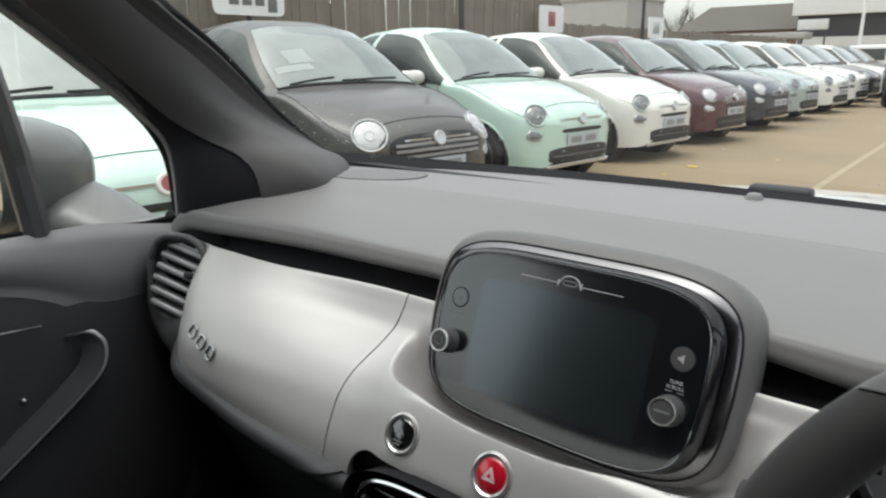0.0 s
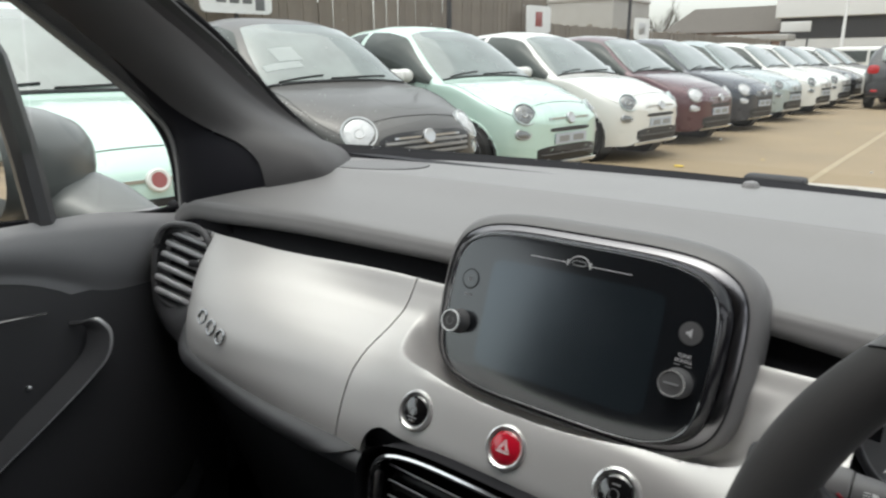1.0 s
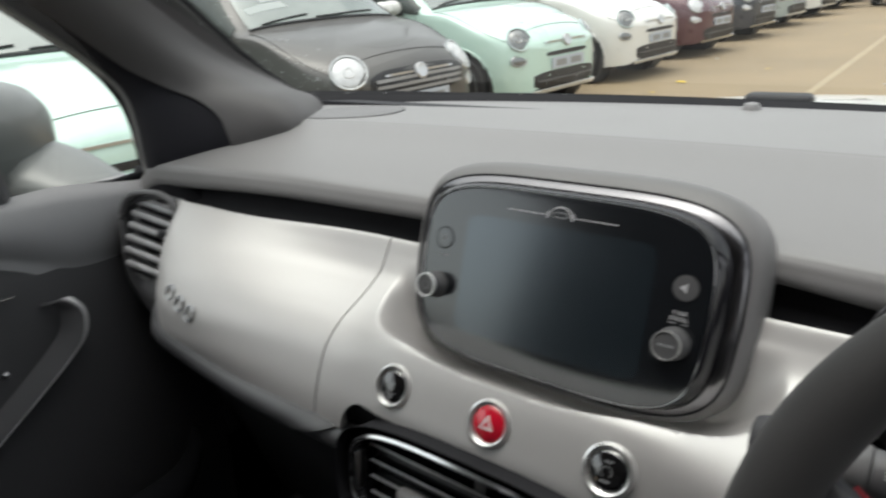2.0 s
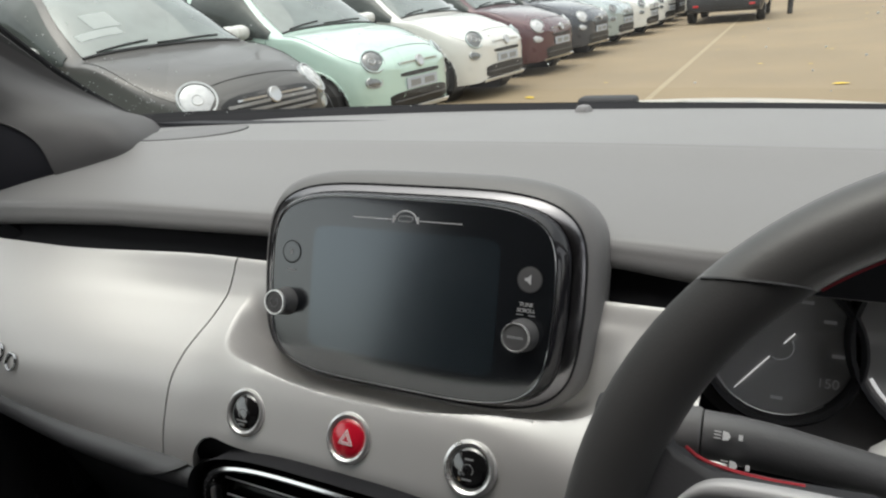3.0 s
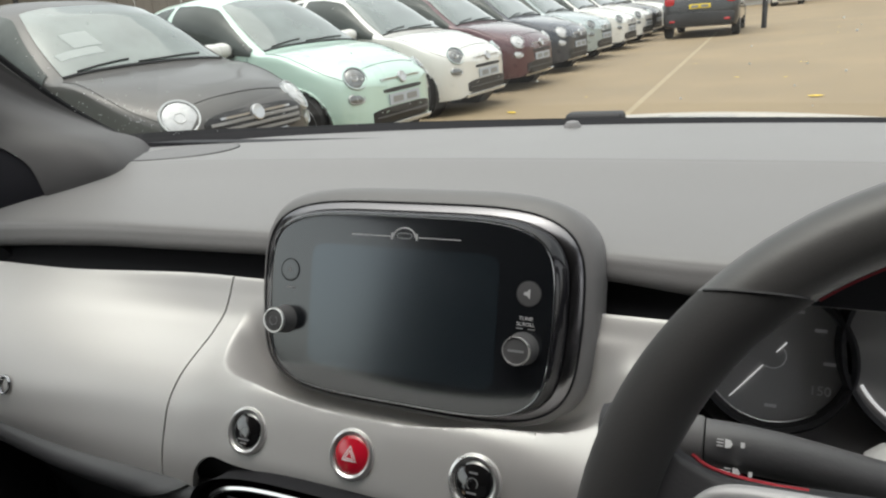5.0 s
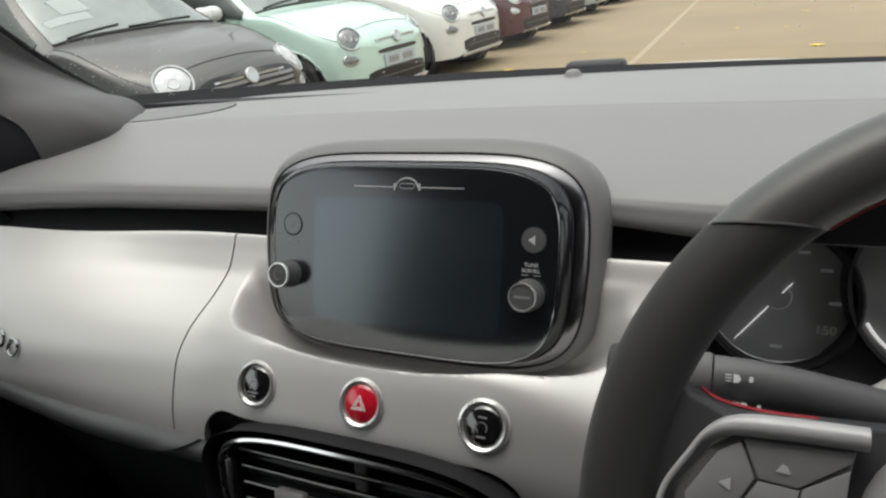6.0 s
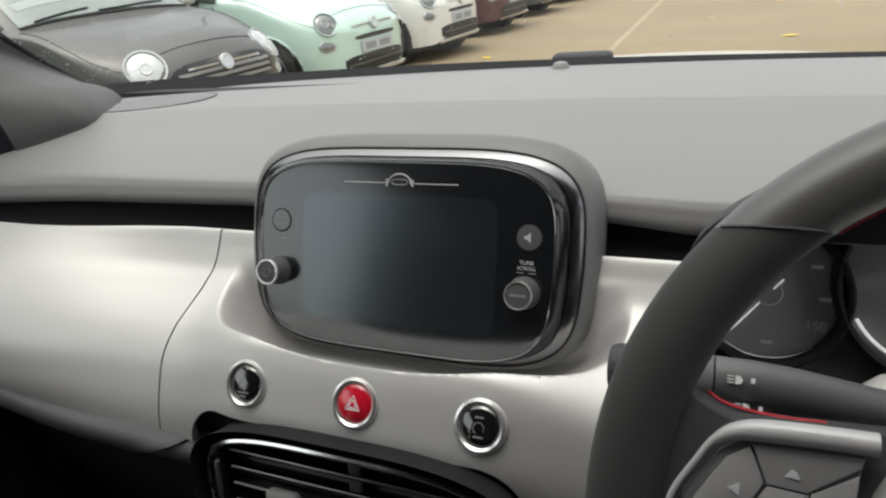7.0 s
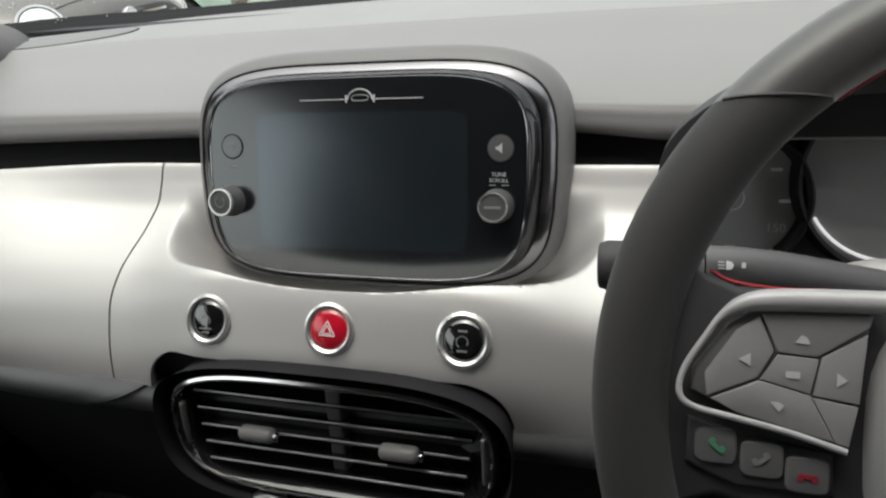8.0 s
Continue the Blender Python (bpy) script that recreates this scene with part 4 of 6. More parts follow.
whole("window_bar", tube([Vector((-0.700, -0.125, 1.330)), Vector((-0.697, -0.066, 1.200)), Vector((-0.694, -0.052, 1.100)), Vector((-0.692, -0.043, 0.995))], 0.017, 8), INSERT, "black upright window divider bar", "window bar", "structure")
for nm, y0, y1 in (("window_1", -0.045, 0.17), ("window_2", -1.15, -0.046)):
    whole(nm, sheet(lambda u, v: Vector((-0.700 + 0.09 * v, y0 + (y1 - y0) * u, 0.99 + 0.40 * v)), 4, 4), PANE, "clear side window pane", "window", "structure", shadow=False)


def screen_point(u, v):
    x = (-0.635 + 1.37 * u)
    k = (x - 0.05) * (1 - 0.18 * v)
    y0 = base_y(x) + 0.018
    return Vector((0.05 + k, y0 - (0.66 + 0.02 * v) * v - 0.02 * math.sin(math.pi * v), 1.022 + 0.44 * v + 0.03 * math.sin(math.pi * v)))


whole("windscreen", sheet(screen_point, 30, 20), PANE, "clear windscreen with fine rain specks", "windscreen", "structure", shadow=False)
def border_rise(u):
    return 0.0215 + 0.0070 * ease(0.75, 0.05, u) + 0.005 * ease(0.22, 0.04, u)


def border_front(u, v):
    x = -0.635 + 1.37 * u
    z = 1.0278 + border_rise(u)
    return Vector((x, base_y(x) - 0.0205 - 0.034 * v, z + (1.0420 - z) * v))


whole("windscreen_foot", sheet(border_front, 40, 3, thick=0.002), BLACK, "black strip along the windscreen foot", "border", "structure")
whole("windscreen_border", sheet(lambda u, v: Vector((-0.635 + 1.37 * u, base_y(-0.635 + 1.37 * u) + 0.016 - 0.036 * v, 1.028 + border_rise(u) * v)), 40, 2, thick=0.002), BLACK, "black painted windscreen border", "border", "structure")

# roof, far door and rear, out of view, which close the cabin and cut its light
whole("headliner", sheet(lambda u, v: Vector((-0.60 + 1.30 * u, -0.17 - 1.75 * v, 1.475 + 0.03 * math.sin(math.pi * u))), 8, 8, thick=0.02), PILLAR, "grey cloth roof lining", "ceiling", "structure")
whole("floor", block((0.05, -0.7, 0.30), (1.5, 2.6, 0.02)), CARPET, "black carpet floor", "floor", "structure")
whole("far_door", block((0.775, -0.65, 0.66), (0.05, 2.5, 0.70), 0.02), DARK, "dark grey driver door", "door", "structure")
whole("far_pillar", tube([(0.73, 0.47, 1.0), (0.70, 0.15, 1.24), (0.62, -0.17, 1.46)], 0.035, 8), PILLAR, "dark grey windscreen pillar", "pillar", "structure")
# added out of view: shuts off the rear, throws light on the lower fascia
whole("rear_wall", block((0.05, -1.9, 0.895), (1.5, 0.05, 1.17), 0.02), REAR_GREY, "unseen grey wall added to close the cabin and bounce light", "wall", "structure")
# added wall that covers much of the driver's window to cut its light
whole("side_wall_3", block((0.74, -1.10, 1.22), (0.04, 1.58, 0.50), 0.01), DARK, "unseen dark wall added at the cabin side to block light", "wall", "structure")
# added wall that shapes the side light mirrored in the display
whole("side_wall_1", block((-0.73, -1.545, 0.88), (0.04, 0.85, 1.18), 0.01), DARK, "unseen dark wall added at the cabin side to block light", "wall", "structure")
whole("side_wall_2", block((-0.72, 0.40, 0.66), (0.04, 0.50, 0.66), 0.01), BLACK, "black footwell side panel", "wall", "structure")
for sx, nm in ((-0.70, "post_1"), (0.76, "post_2")):
    whole(nm, tube([(sx, -1.17, 0.95), (sx * 0.97, -1.18, 1.2), (sx * 0.88, -1.19, 1.49)], 0.05, 8), PILLAR, "dark grey door post", "pillar", "structure")
    whole("rear_" + nm, tube([(sx, -1.75, 1.0), (sx * 0.95, -1.72, 1.2), (sx * 0.85, -1.65, 1.49)], 0.13, 8), PILLAR, "dark grey rear post", "pillar", "structure")
whole("roof_rail_1", tube([(-0.665, -0.15, 1.43), (-0.64, -0.9, 1.47), (-0.62, -1.9, 1.46)], 0.035, 8), PILLAR, "grey roof rail trim", "trim", "structure")
whole("roof_rail_2", tube([(0.72, -0.15, 1.43), (0.70, -0.9, 1.47), (0.68, -1.9, 1.46)], 0.035, 8), PILLAR, "grey roof rail trim", "trim", "structure")
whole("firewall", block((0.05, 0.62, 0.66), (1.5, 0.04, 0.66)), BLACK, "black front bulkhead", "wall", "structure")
for nm, sx in (("sill_1", -0.72), ("sill_2", 0.80)):
    whole(nm, block((sx, -0.7, 0.40), (0.04, 2.6, 0.22)), BLACK, "black door sill", "sill", "structure")

# ---- outside parts of this car ----
def bonnet_point(u, v):
    x = -0.72 + 1.54 * u
    y = base_y(x) + 0.10 + 0.85 * v
    return Vector((x, y, 1.004 - 0.020 * v - 0.10 * v * v - 0.065 * abs((x - 0.10) / 0.77) ** 2))


whole("bonnet", sheet(bonnet_point, 24, 16, thick=0.01), BONNET, "white painted bonnet edge below the windscreen", "bonnet", "structure")
whole("scuttle", sheet(lambda u, v: Vector((-0.70 + 1.5 * u, base_y(-0.70 + 1.5 * u) + 0.02 + 0.10 * v, 1.006 + 0.002 * v)), 30, 3, thick=0.01), BLACK, "black plastic scuttle panel", "panel", "structure")
wiper = thing("wiper", "black windscreen wiper lying at the windscreen foot", "wiper", (0.05, 0.58, 1.03))
part("pivot_cap", block((0.033, 0.565, 1.043), (0.074, 0.028, 0.016), 0.006), DARK, wiper, "black pivot cap")
part("blade", tube([Vector((x, 0.555 - 0.2 * (x - 0.1) ** 2, 1.036 - 0.038 * (x - 0.05))) for x in np.linspace(0.02, 0.62, 20)], 0.0042, 8), BLACK, wiper, "black rubber blade")
part("wiper_arm", tube([Vector((x, 0.572 - 0.2 * (x - 0.1) ** 2, 1.038 - 0.040 * (x - 0.05))) for x in np.linspace(0.05, 0.46, 14)], 0.0036, 8), DARK, wiper, "black metal arm")

# wing mirror
wing = thing("wing_mirror", "dark grey wing mirror beside the side window", "mirror", (-0.80, 0.06, 0.95))
wm = facing((-0.900, -0.070, 1.053), (0.24, -0.97, 0.03))
glass_m = facing(wm @ Vector((0, 0, -0.010)), (0.47, -0.88, 0.03))


def shell_ring(d, k):
    return on(wm, oval(0.125 * k, 0.088 * k, 2.7, 40), d)


part("mirror_shell", loft([shell_ring(-0.004, 0.95), shell_ring(0.008, 0.98), shell_ring(-0.01, 1.01), shell_ring(-0.06, 1.02), shell_ring(-0.11, 0.92), shell_ring(-0.150, 0.76), shell_ring(-0.178, 0.52), shell_ring(-0.188, 0.25)], cap=(False, True)), SHELL, wing, "dark grey painted shell")
part("mirror_glass", loft([on(glass_m, oval(0.114 * k, 0.080 * k, 2.8, 40), 0.004 - 0.0054 * k * k) for k in (1.0, 0.85, 0.7, 0.55, 0.4, 0.25, 0.1, 0.01)]), MIRROR, wing, "slightly domed silvered mirror glass")
part("mirror_foot", loft([on(facing((-0.72, 0.105, 0.935), (1, 0, 0)), oval(0.055, 0.040, 3.0, 24), 0.0), on(facing((-0.80, 0.066, 0.968), (1, 0, 0)), oval(0.076, 0.052, 3.0, 24), 0.0), on(facing((-0.90, 0.02, 1.000), (1, 0, 0)), oval(0.086, 0.055, 3.0, 24), 0.0)]), SHELL, wing, "grey mirror foot")

# fine rain specks on the glass
WET = material("rain_speck", (0.55, 0.57, 0.57), 0.1, coat=1.0, vary=0.1)
specks = bmesh.new()
for k in range(260):
    if k < 150:
        uu, vv = abs(random.gauss(0.02, 0.05)), abs(random.gauss(0.10, 0.12))
    else:
        uu, vv = random.uniform(0.0, 0.9), random.uniform(0.0, 0.55)
    at = screen_point(min(0.95, uu), min(0.9, vv)) + Vector((0, 0.001, 0.001))
    bmesh.ops.create_icosphere(specks, subdivisions=1, radius=random.uniform(0.0005, 0.0013), matrix=Matrix.Translation(at) @ Matrix.Diagonal((1, 0.6, 0.8, 1)))
whole("rain_specks", specks, WET, "tiny pale rain specks on the windscreen", "rain specks", "stuff", shadow=False)


# ---- outside: the car park ----
GROUND = 0.02
ASPHALT = material("damp_asphalt", (0.255, 0.195, 0.122), 0.75, grain=0.7, grain_scale=90, vary=0.34, vary_scale=0.5, spec=0.4, rough_vary=0.15)
LINE = material("worn_line_paint", (0.33, 0.27, 0.175), 0.7, vary=0.3, vary_scale=8)
TYRE = material("tyre_rubber", (0.02, 0.02, 0.02), 0.85, grain=0.3, grain_scale=200)
ALLOY = material("alloy", (0.5, 0.5, 0.52), 0.3, metal=0.9)
# pale, blotchy base colour paints part of the sky's reflection into the glass
CAR_GLASS = material("car_glass", (0.120, 0.150, 0.136), 0.06, spec=1.0, coat=1.0, vary=0.6, vary_scale=3, rough_vary=0.02)
SIDE_GLASS = material("car_side_glass", (0.05, 0.06, 0.056), 0.12, spec=0.25, vary=0.6, vary_scale=3, rough_vary=0.03)
CAR_BLACK = material("car_black_plastic", (0.016, 0.016, 0.017), 0.5)
LAMP = material("lamp_lens", (0.56, 0.565, 0.57), 0.2, metal=0.15, coat=0.6, vary=0.30, vary_scale=22)
LAMP_DARK = material("smoked_lamp_bowl", (0.16, 0.165, 0.165), 0.15, metal=0.5, coat=1.0, vary=0.5, vary_scale=30)
LAMP_RIM = material("lamp_rim_chrome", (0.42, 0.43, 0.43), 0.3, metal=0.8, vary=0.2, vary_scale=20)
PLATE = material("plate_white", (0.42, 0.455, 0.50), 0.5)
PLATE_Y = material("plate_yellow", (0.7, 0.52, 0.04), 0.5)
BAR = material("plate_bars", (0.24, 0.24, 0.235), 0.5)
BADGE = material("badge_red", (0.30, 0.065, 0.06), 0.3, coat=0.5)
TAIL = material("tail_lamp", (0.45, 0.01, 0.015), 0.2, coat=0.8)
PAPER = material("price_card", (0.36, 0.39, 0.38), 0.6)
PAINTS = {k: material("paint_" + k, c, 0.40 if k == "graphite" else 0.28, metal=mt, coat=0.35 if k == "graphite" else 0.9, vary=0.03, vary_scale=1.5, rough_vary=0.03) for k, c, mt in (
    ("mint", (0.49, 0.655, 0.58), 0.0), ("graphite", (0.088, 0.084, 0.080), 0.35), ("white", (0.69, 0.685, 0.65), 0.0), ("maroon", (0.085, 0.028, 0.035), 0.2),
    ("navy", (0.032, 0.038, 0.052), 0.2), ("pale_grey", (0.36, 0.42, 0.42), 0.3), ("black", (0.02, 0.02, 0.022), 0.1), ("red", (0.40, 0.02, 0.03), 0.0))}

# side profile (nose at 0, tail behind), plan half width and lower edge of the small hatchback
TOP = ((0.0, 0.60), (-0.02, 0.675), (-0.06, 0.725), (-0.15, 0.785), (-0.30, 0.855), (-0.60, 0.925), (-0.85, 0.970), (-1.02, 1.000), (-1.12, 1.075), (-1.35, 1.235), (-1.55, 1.360), (-1.72, 1.432),
       (-1.95, 1.478), (-2.20, 1.490), (-2.60, 1.470), (-3.00, 1.395), (-3.22, 1.290), (-3.38, 1.080), (-3.48, 0.860), (-3.55, 0.640), (-3.57, 0.55))
PLAN = ((0.0, 0.30), (-0.015, 0.40), (-0.05, 0.52), (-0.12, 0.625), (-0.20, 0.690), (-0.35, 0.755), (-0.60, 0.795), (-1.0, 0.812), (-2.0, 0.815), (-2.9, 0.800), (-3.2, 0.745), (-3.42, 0.655), (-3.53, 0.52), (-3.57, 0.35))
LOW = ((0.0, 0.36), (-0.02, 0.26), (-0.08, 0.20), (-0.3, 0.185), (-1.0, 0.20), (-3.0, 0.21), (-3.5, 0.26), (-3.57, 0.40))


TOP = tuple((a, b if b < 1.0 or a < -3.4 else 1.0 + (b - 1.0) * 1.14) for a, b in TOP)


import functools


def look_up(table, x):
    return float(np.interp(-x, [-a for a, _ in table], [b for _, b in table]))


def shoulder(x):
    t = look_up(TOP, x)
    return min(t - 0.02, max(0.45, 0.60 + (0.945 - 0.60) * ease(0.0, 0.95, -x) - 0.25 * ease(3.30, 3.57, -x)))


def skin(x, s):
    """Half section of the body at x: s from 0 (lower edge) over 0.5 (shoulder) to 1 (top of the middle)."""
    p, lo, sh, t = look_up(PLAN, x), look_up(LOW, x), shoulder(x), look_up(TOP, x)
    if s <= 0.5:
        f = s / 0.5
        z = lo + (sh - lo) * f
        bow = 1 - 0.055 * (1 - f) ** 2.2 - 0.03 * f ** 3
        flare = 0.016 * (math.exp(-((x + 0.72) / 0.30) ** 2) + math.exp(-((x + 3.02) / 0.30) ** 2)) * math.exp(-((z - 0.55) / 0.2) ** 2)
        return p * bow + flare, z
    a = (s - 0.5) / 0.5 * math.pi / 2
    n = 2.25 + 0.95 * ease(0.95, 1.45, -x)
    return 0.97 * p * math.cos(a) ** (2 / n) if a < math.pi / 2 - 1e-6 else 0.0, sh + (t - sh) * math.sin(a) ** (2 / n)


def skin_at(x, s, side, out=0.0):
    y, z = skin(x, s)
    p = Vector((x, side * y, z))
    if out:
        y1, z1 = skin(x, min(1, s + 0.01))
        y0, z0 = skin(x, max(0, s - 0.01))
        ya, za = skin(min(0, x + 0.02), s)
        yb, zb = skin(x - 0.02, s)
        n = Vector((0, side * (y1 - y0), z1 - z0)).cross(Vector((-0.04 if x < -0.02 else x - 0.02, side * (yb - ya), zb - za)))
        n = n * side
        if n.length > 1e-9:
            n.normalize()
            if n.dot(Vector((0.15, side * max(y, 0.01), 0.3))) < 0:
                n = -n
            p += n * out
    return p


def width_at(x, z):
    """Half width of the body at x and at the height z; negative where it has none."""
    lo, sh, t = look_up(LOW, x), shoulder(x), look_up(TOP, x)
    if z < lo or z > t:
        return -1.0
    if z <= sh:
        return skin(x, 0.5 * (z - lo) / (sh - lo))[0]
    n = 2.25 + 0.95 * ease(0.95, 1.45, -x)
    return skin(x, 0.5 + math.asin(min(1, ((z - sh) / (t - sh)) ** (n / 2))) / math.pi)[0]


@functools.lru_cache(None)
def nose_x(y, z):
    """How far back the rounded front lies at that side offset and height."""
    x, last = 0.0, -1.0
    while x > -0.8:
        w = width_at(x, z)
        if w >= y:
            return x + (0.01 * (w - y) / (w - last) if last >= 0 and w > last else 0.0)
        x, last = x - 0.01, w
    return x


def nose(y, z, out=0.0):
    """A place on the rounded front at a given side offset and height."""
    y0 = round(abs(y), 3)
    x = nose_x(y0, round(z, 3))
    lean = (nose_x(y0, round(z, 3)) - nose_x(y0 + 0.03, round(z, 3))) / 0.03
    n = Vector((1, math.copysign(min(lean, 3.0), y), 0)).normalized()
    return Vector((x, y, z)) + n * out


STATIONS = [0, -0.008, -0.02, -0.04, -0.07, -0.11, -0.16, -0.22] + [-0.22 - 0.055 * k for k in range(1, 57)] + [-3.34, -3.39, -3.44, -3.49, -3.53, -3.56, -3.57]
STATIONS = sorted({round(s, 4) for s in STATIONS}, reverse=True)
WHEELS = ((-0.66, 0.30), (-3.02, 0.30))


def build_body():
    bm = bmesh.new()
    k = 30
    grid = []
    for x in STATIONS:
        row = [skin_at(x, j / k, 1) for j in range(k + 1)] + [skin_at(x, j / k, -1) for j in range(k - 1, -1, -1)]
        grid.append([bm.verts.new(p) for p in row])
    for a, b in zip(grid, grid[1:]):
        for j in range(len(a) - 1):
            mid = (a[j].co + a[j + 1].co + b[j].co + b[j + 1].co) / 4
            if abs(mid.y) > 0.5 and any(math.hypot(mid.x - wx, mid.z - wz) < 0.345 for wx, wz in WHEELS):
                continue
            bm.faces.new((a[j], a[j + 1], b[j + 1], b[j]))
    bm.faces.new(grid[0])
    bm.faces.new(grid[-1][::-1])
    return mesh_of("body", bm, CAR_BLACK)


def surface_patch(x0, x1, s0, s1, side, out=0.004, nu=14, nv=8, both=False):
    """A pane that follows the body; s0 and s1 may be functions of x."""
    def fn(u, v):
        x = x0 + (x1 - x0) * u
        a, b = s0(x) if callable(s0) else s0, s1(x) if callable(s1) else s1
        if both:
            s = a + (b - a) * (1 - abs(2 * v - 1))
            return skin_at(x, s, 1 if v <= 0.5 else -1, out)
        return skin_at(x, a + (b - a) * v, side, out)
    return sheet(fn, nu, nv)


def nose_patch(y0, y1, z0, z1, out, nu=24, nv=4, corner=0.0):
    def fn(u, v):
        y = y0 + (y1 - y0) * u
        e = abs(2 * u - 1) ** 6 * corner
        return nose(y, z0 + e + (z1 - z0 - 2 * e) * v, out)
    return sheet(fn, nu, nv, thick=0.012)


@functools.lru_cache(None)
def body_spot(y, z):
    """Where the body's front has that side offset and height."""
    return min(((skin(x, s)[0] - y) ** 2 + (skin(x, s)[1] - z) ** 2, x, s) for x in np.linspace(-0.02, -0.7, 69) for s in np.linspace(0.2, 0.9, 71))[1:]


def lamp_frame(side, y, z, out):
    x, s = body_spot(y, z)
    p = skin_at(x, s, side)
    n = skin_at(x, s, side, 0.1) - p
    n = n.normalized() + Vector((0.83, side * 0.42, 0.30)) * 0.8
    return facing(p + n.normalized() * out, n)


def wheel_parts(parent):
    made = []
    for wx in (-0.66, -3.02):
        for side in (1, -1):
            m = facing((wx, side * 0.74, 0.30), (0, side, 0))
            w = part("wheel", lathe(m, [(0.215, -0.10), (0.285, -0.105), (0.300, -0.08), (0.300, 0.02), (0.285, 0.045), (0.215, 0.040)], 36), TYRE, parent, "black tyre on an alloy rim")
            part("rim", lathe(m, [(0.214, 0.035), (0.205, 0.042), (0.196, 0.012), (0.05, 0.020), (0.045, 0.03), (0.001, 0.03)], 30), ALLOY, w, "silver alloy rim")
            for k in range(7):
                part("rim_spoke", block((0.125, 0, 0.026), (0.150, 0.030, 0.014), 0.004, m=m @ Matrix.Rotation(2 * math.pi * k / 7, 4, "Z")), ALLOY, w)
            made.append(w)
    return made


BODY = build_body()


def hatchback(paint, label, at, turn, card=False, k_red=False):
    """A small rounded hatchback, its nose at the origin, facing +x."""
    car = thing("parked_car", label, "car", (0, 0, 0), "row of parked hatchbacks")
    body = new("body", BODY.copy())
    body.data.materials[0] = PAINTS[paint]
    body.parent = car
    ws = part("windscreen", surface_patch(-1.06, -1.70, lambda x: 0.680 + 0.155 * (-1.06 - x) / 0.64, 1.0, 1, 0.006, 16, 28, True), CAR_GLASS, car, "windscreen that mirrors the pale sky, partly painted into its colour")
    part("windscreen_seal", tube([skin_at(-1.045, 0.675 + 0.325 * (1 - abs(2 * k / 40 - 1)), 1 if k <= 20 else -1, 0.006) for k in range(41)], 0.011, 6), CAR_BLACK, ws)
    for k in (0.25, -0.35):
        part("wiper", tube([skin_at(-1.065 - 0.03 * f, 0.99 - abs(k + 0.55 * f - 0.28) * 0.36, 1 if (k + 0.55 * f - 0.28) > 0 else -1, 0.012) for f in np.linspace(0, 1, 10)], 0.0065, 5), CAR_BLACK, car)
    for side in (1, -1):
        top = lambda x: min(0.79, 0.600 + 0.190 * (-1.06 - x) / 0.60)
        part("side_window", surface_patch(-1.13, -2.22, 0.510, top, side, 0.005, 20, 6), SIDE_GLASS, car, "dark side window")
        part("quarter_window", surface_patch(-2.30, -2.82, 0.510, lambda x: 0.79 - 0.12 * ease(2.4, 2.85, -x), side, 0.005, 12, 6), SIDE_GLASS, car, "dark rear side window")
        part("sill_strip", surface_patch(-1.06, -2.70, 0.015, 0.06, side, 0.008, 10, 2), CAR_BLACK, car)
        for dx in (-1.18, -2.26):
            part("door_gap", tube([skin_at(dx, s, side, 0.001) for s in np.linspace(0.06, 0.50, 12)], 0.0035, 4), CAR_BLACK, car)
        for wx, wz in WHEELS:
            arch = []
            for a in np.linspace(-0.32, math.pi + 0.32, 26):
                z = wz + 0.355 * math.sin(a)
                x = wx + 0.355 * math.cos(a)
                if z > 0.2:
                    sh = shoulder(x)
                    lo = look_up(LOW, x)
                    y, _ = skin(x, min(0.5, 0.5 * (z - lo) / (sh - lo)))
                    arch.append(Vector((x, side * (y + 0.004), z)))
            part("wheel_arch", tube(arch, 0.009, 6), PAINTS[paint], car)
            part("arch_liner", lathe(facing((wx, side * 0.50, wz), (0, side, 0)), [(0.362, 0.0), (0.362, 0.262), (0.350, 0.262), (0.350, 0.01), (0.01, 0.01)], 28), CAR_BLACK, car)
        lm = lamp_frame(side, 0.535, 0.700, -0.012)
        dark = paint in ("graphite", "maroon", "navy", "black", "red")
        bowl, big = (LAMP, 1.12) if dark else (LAMP_DARK, 1.0)
        k_ = big if paint == "graphite" else 1.0
        hl = part("headlight", lathe(lm, [(0.116 * k_, -0.03), (0.118 * k_, 0.006), (0.113 * k_, 0.013), (0.103 * k_, 0.012), (0.099 * k_, -0.01)], 32), LAMP_RIM if dark else PAINTS["pale_grey"], car, "round chrome-ringed headlight")
        part("lens", lathe(lm, [(0.100 * k_, -0.02), (0.098 * k_, 0.006), (0.085 * k_, 0.016), (0.05 * k_, 0.024), (0.001, 0.027)], 32), bowl, hl, "clear bulged lens")
        for cx, cy, cr in ((0.018, -0.008, 0.036), (-0.046, -0.024, 0.020)) if not dark else ((0.004, -0.014, 0.040),):
            part("reflector", lathe(lm @ Matrix.Translation((cx * side, cy, 0)), [(cr, 0.012), (cr, 0.026), (cr * 0.88, 0.031), (cr * 0.7, 0.025), (0.001, 0.022)], 24), LAMP if dark else LAMP_RIM, hl, "bright inner bowl")
        fm = lamp_frame(side, 0.585, 0.520, -0.003)
        fl = part("fog_lamp", loft([on(fm, oval(0.082 * q, 0.052 * q, 2.2, 28), d) for q, d in ((1.0, -0.04), (1.0, 0.003), (0.9, 0.009), (0.82, 0.003))]), LAMP_RIM, car, "small oval lower lamp")
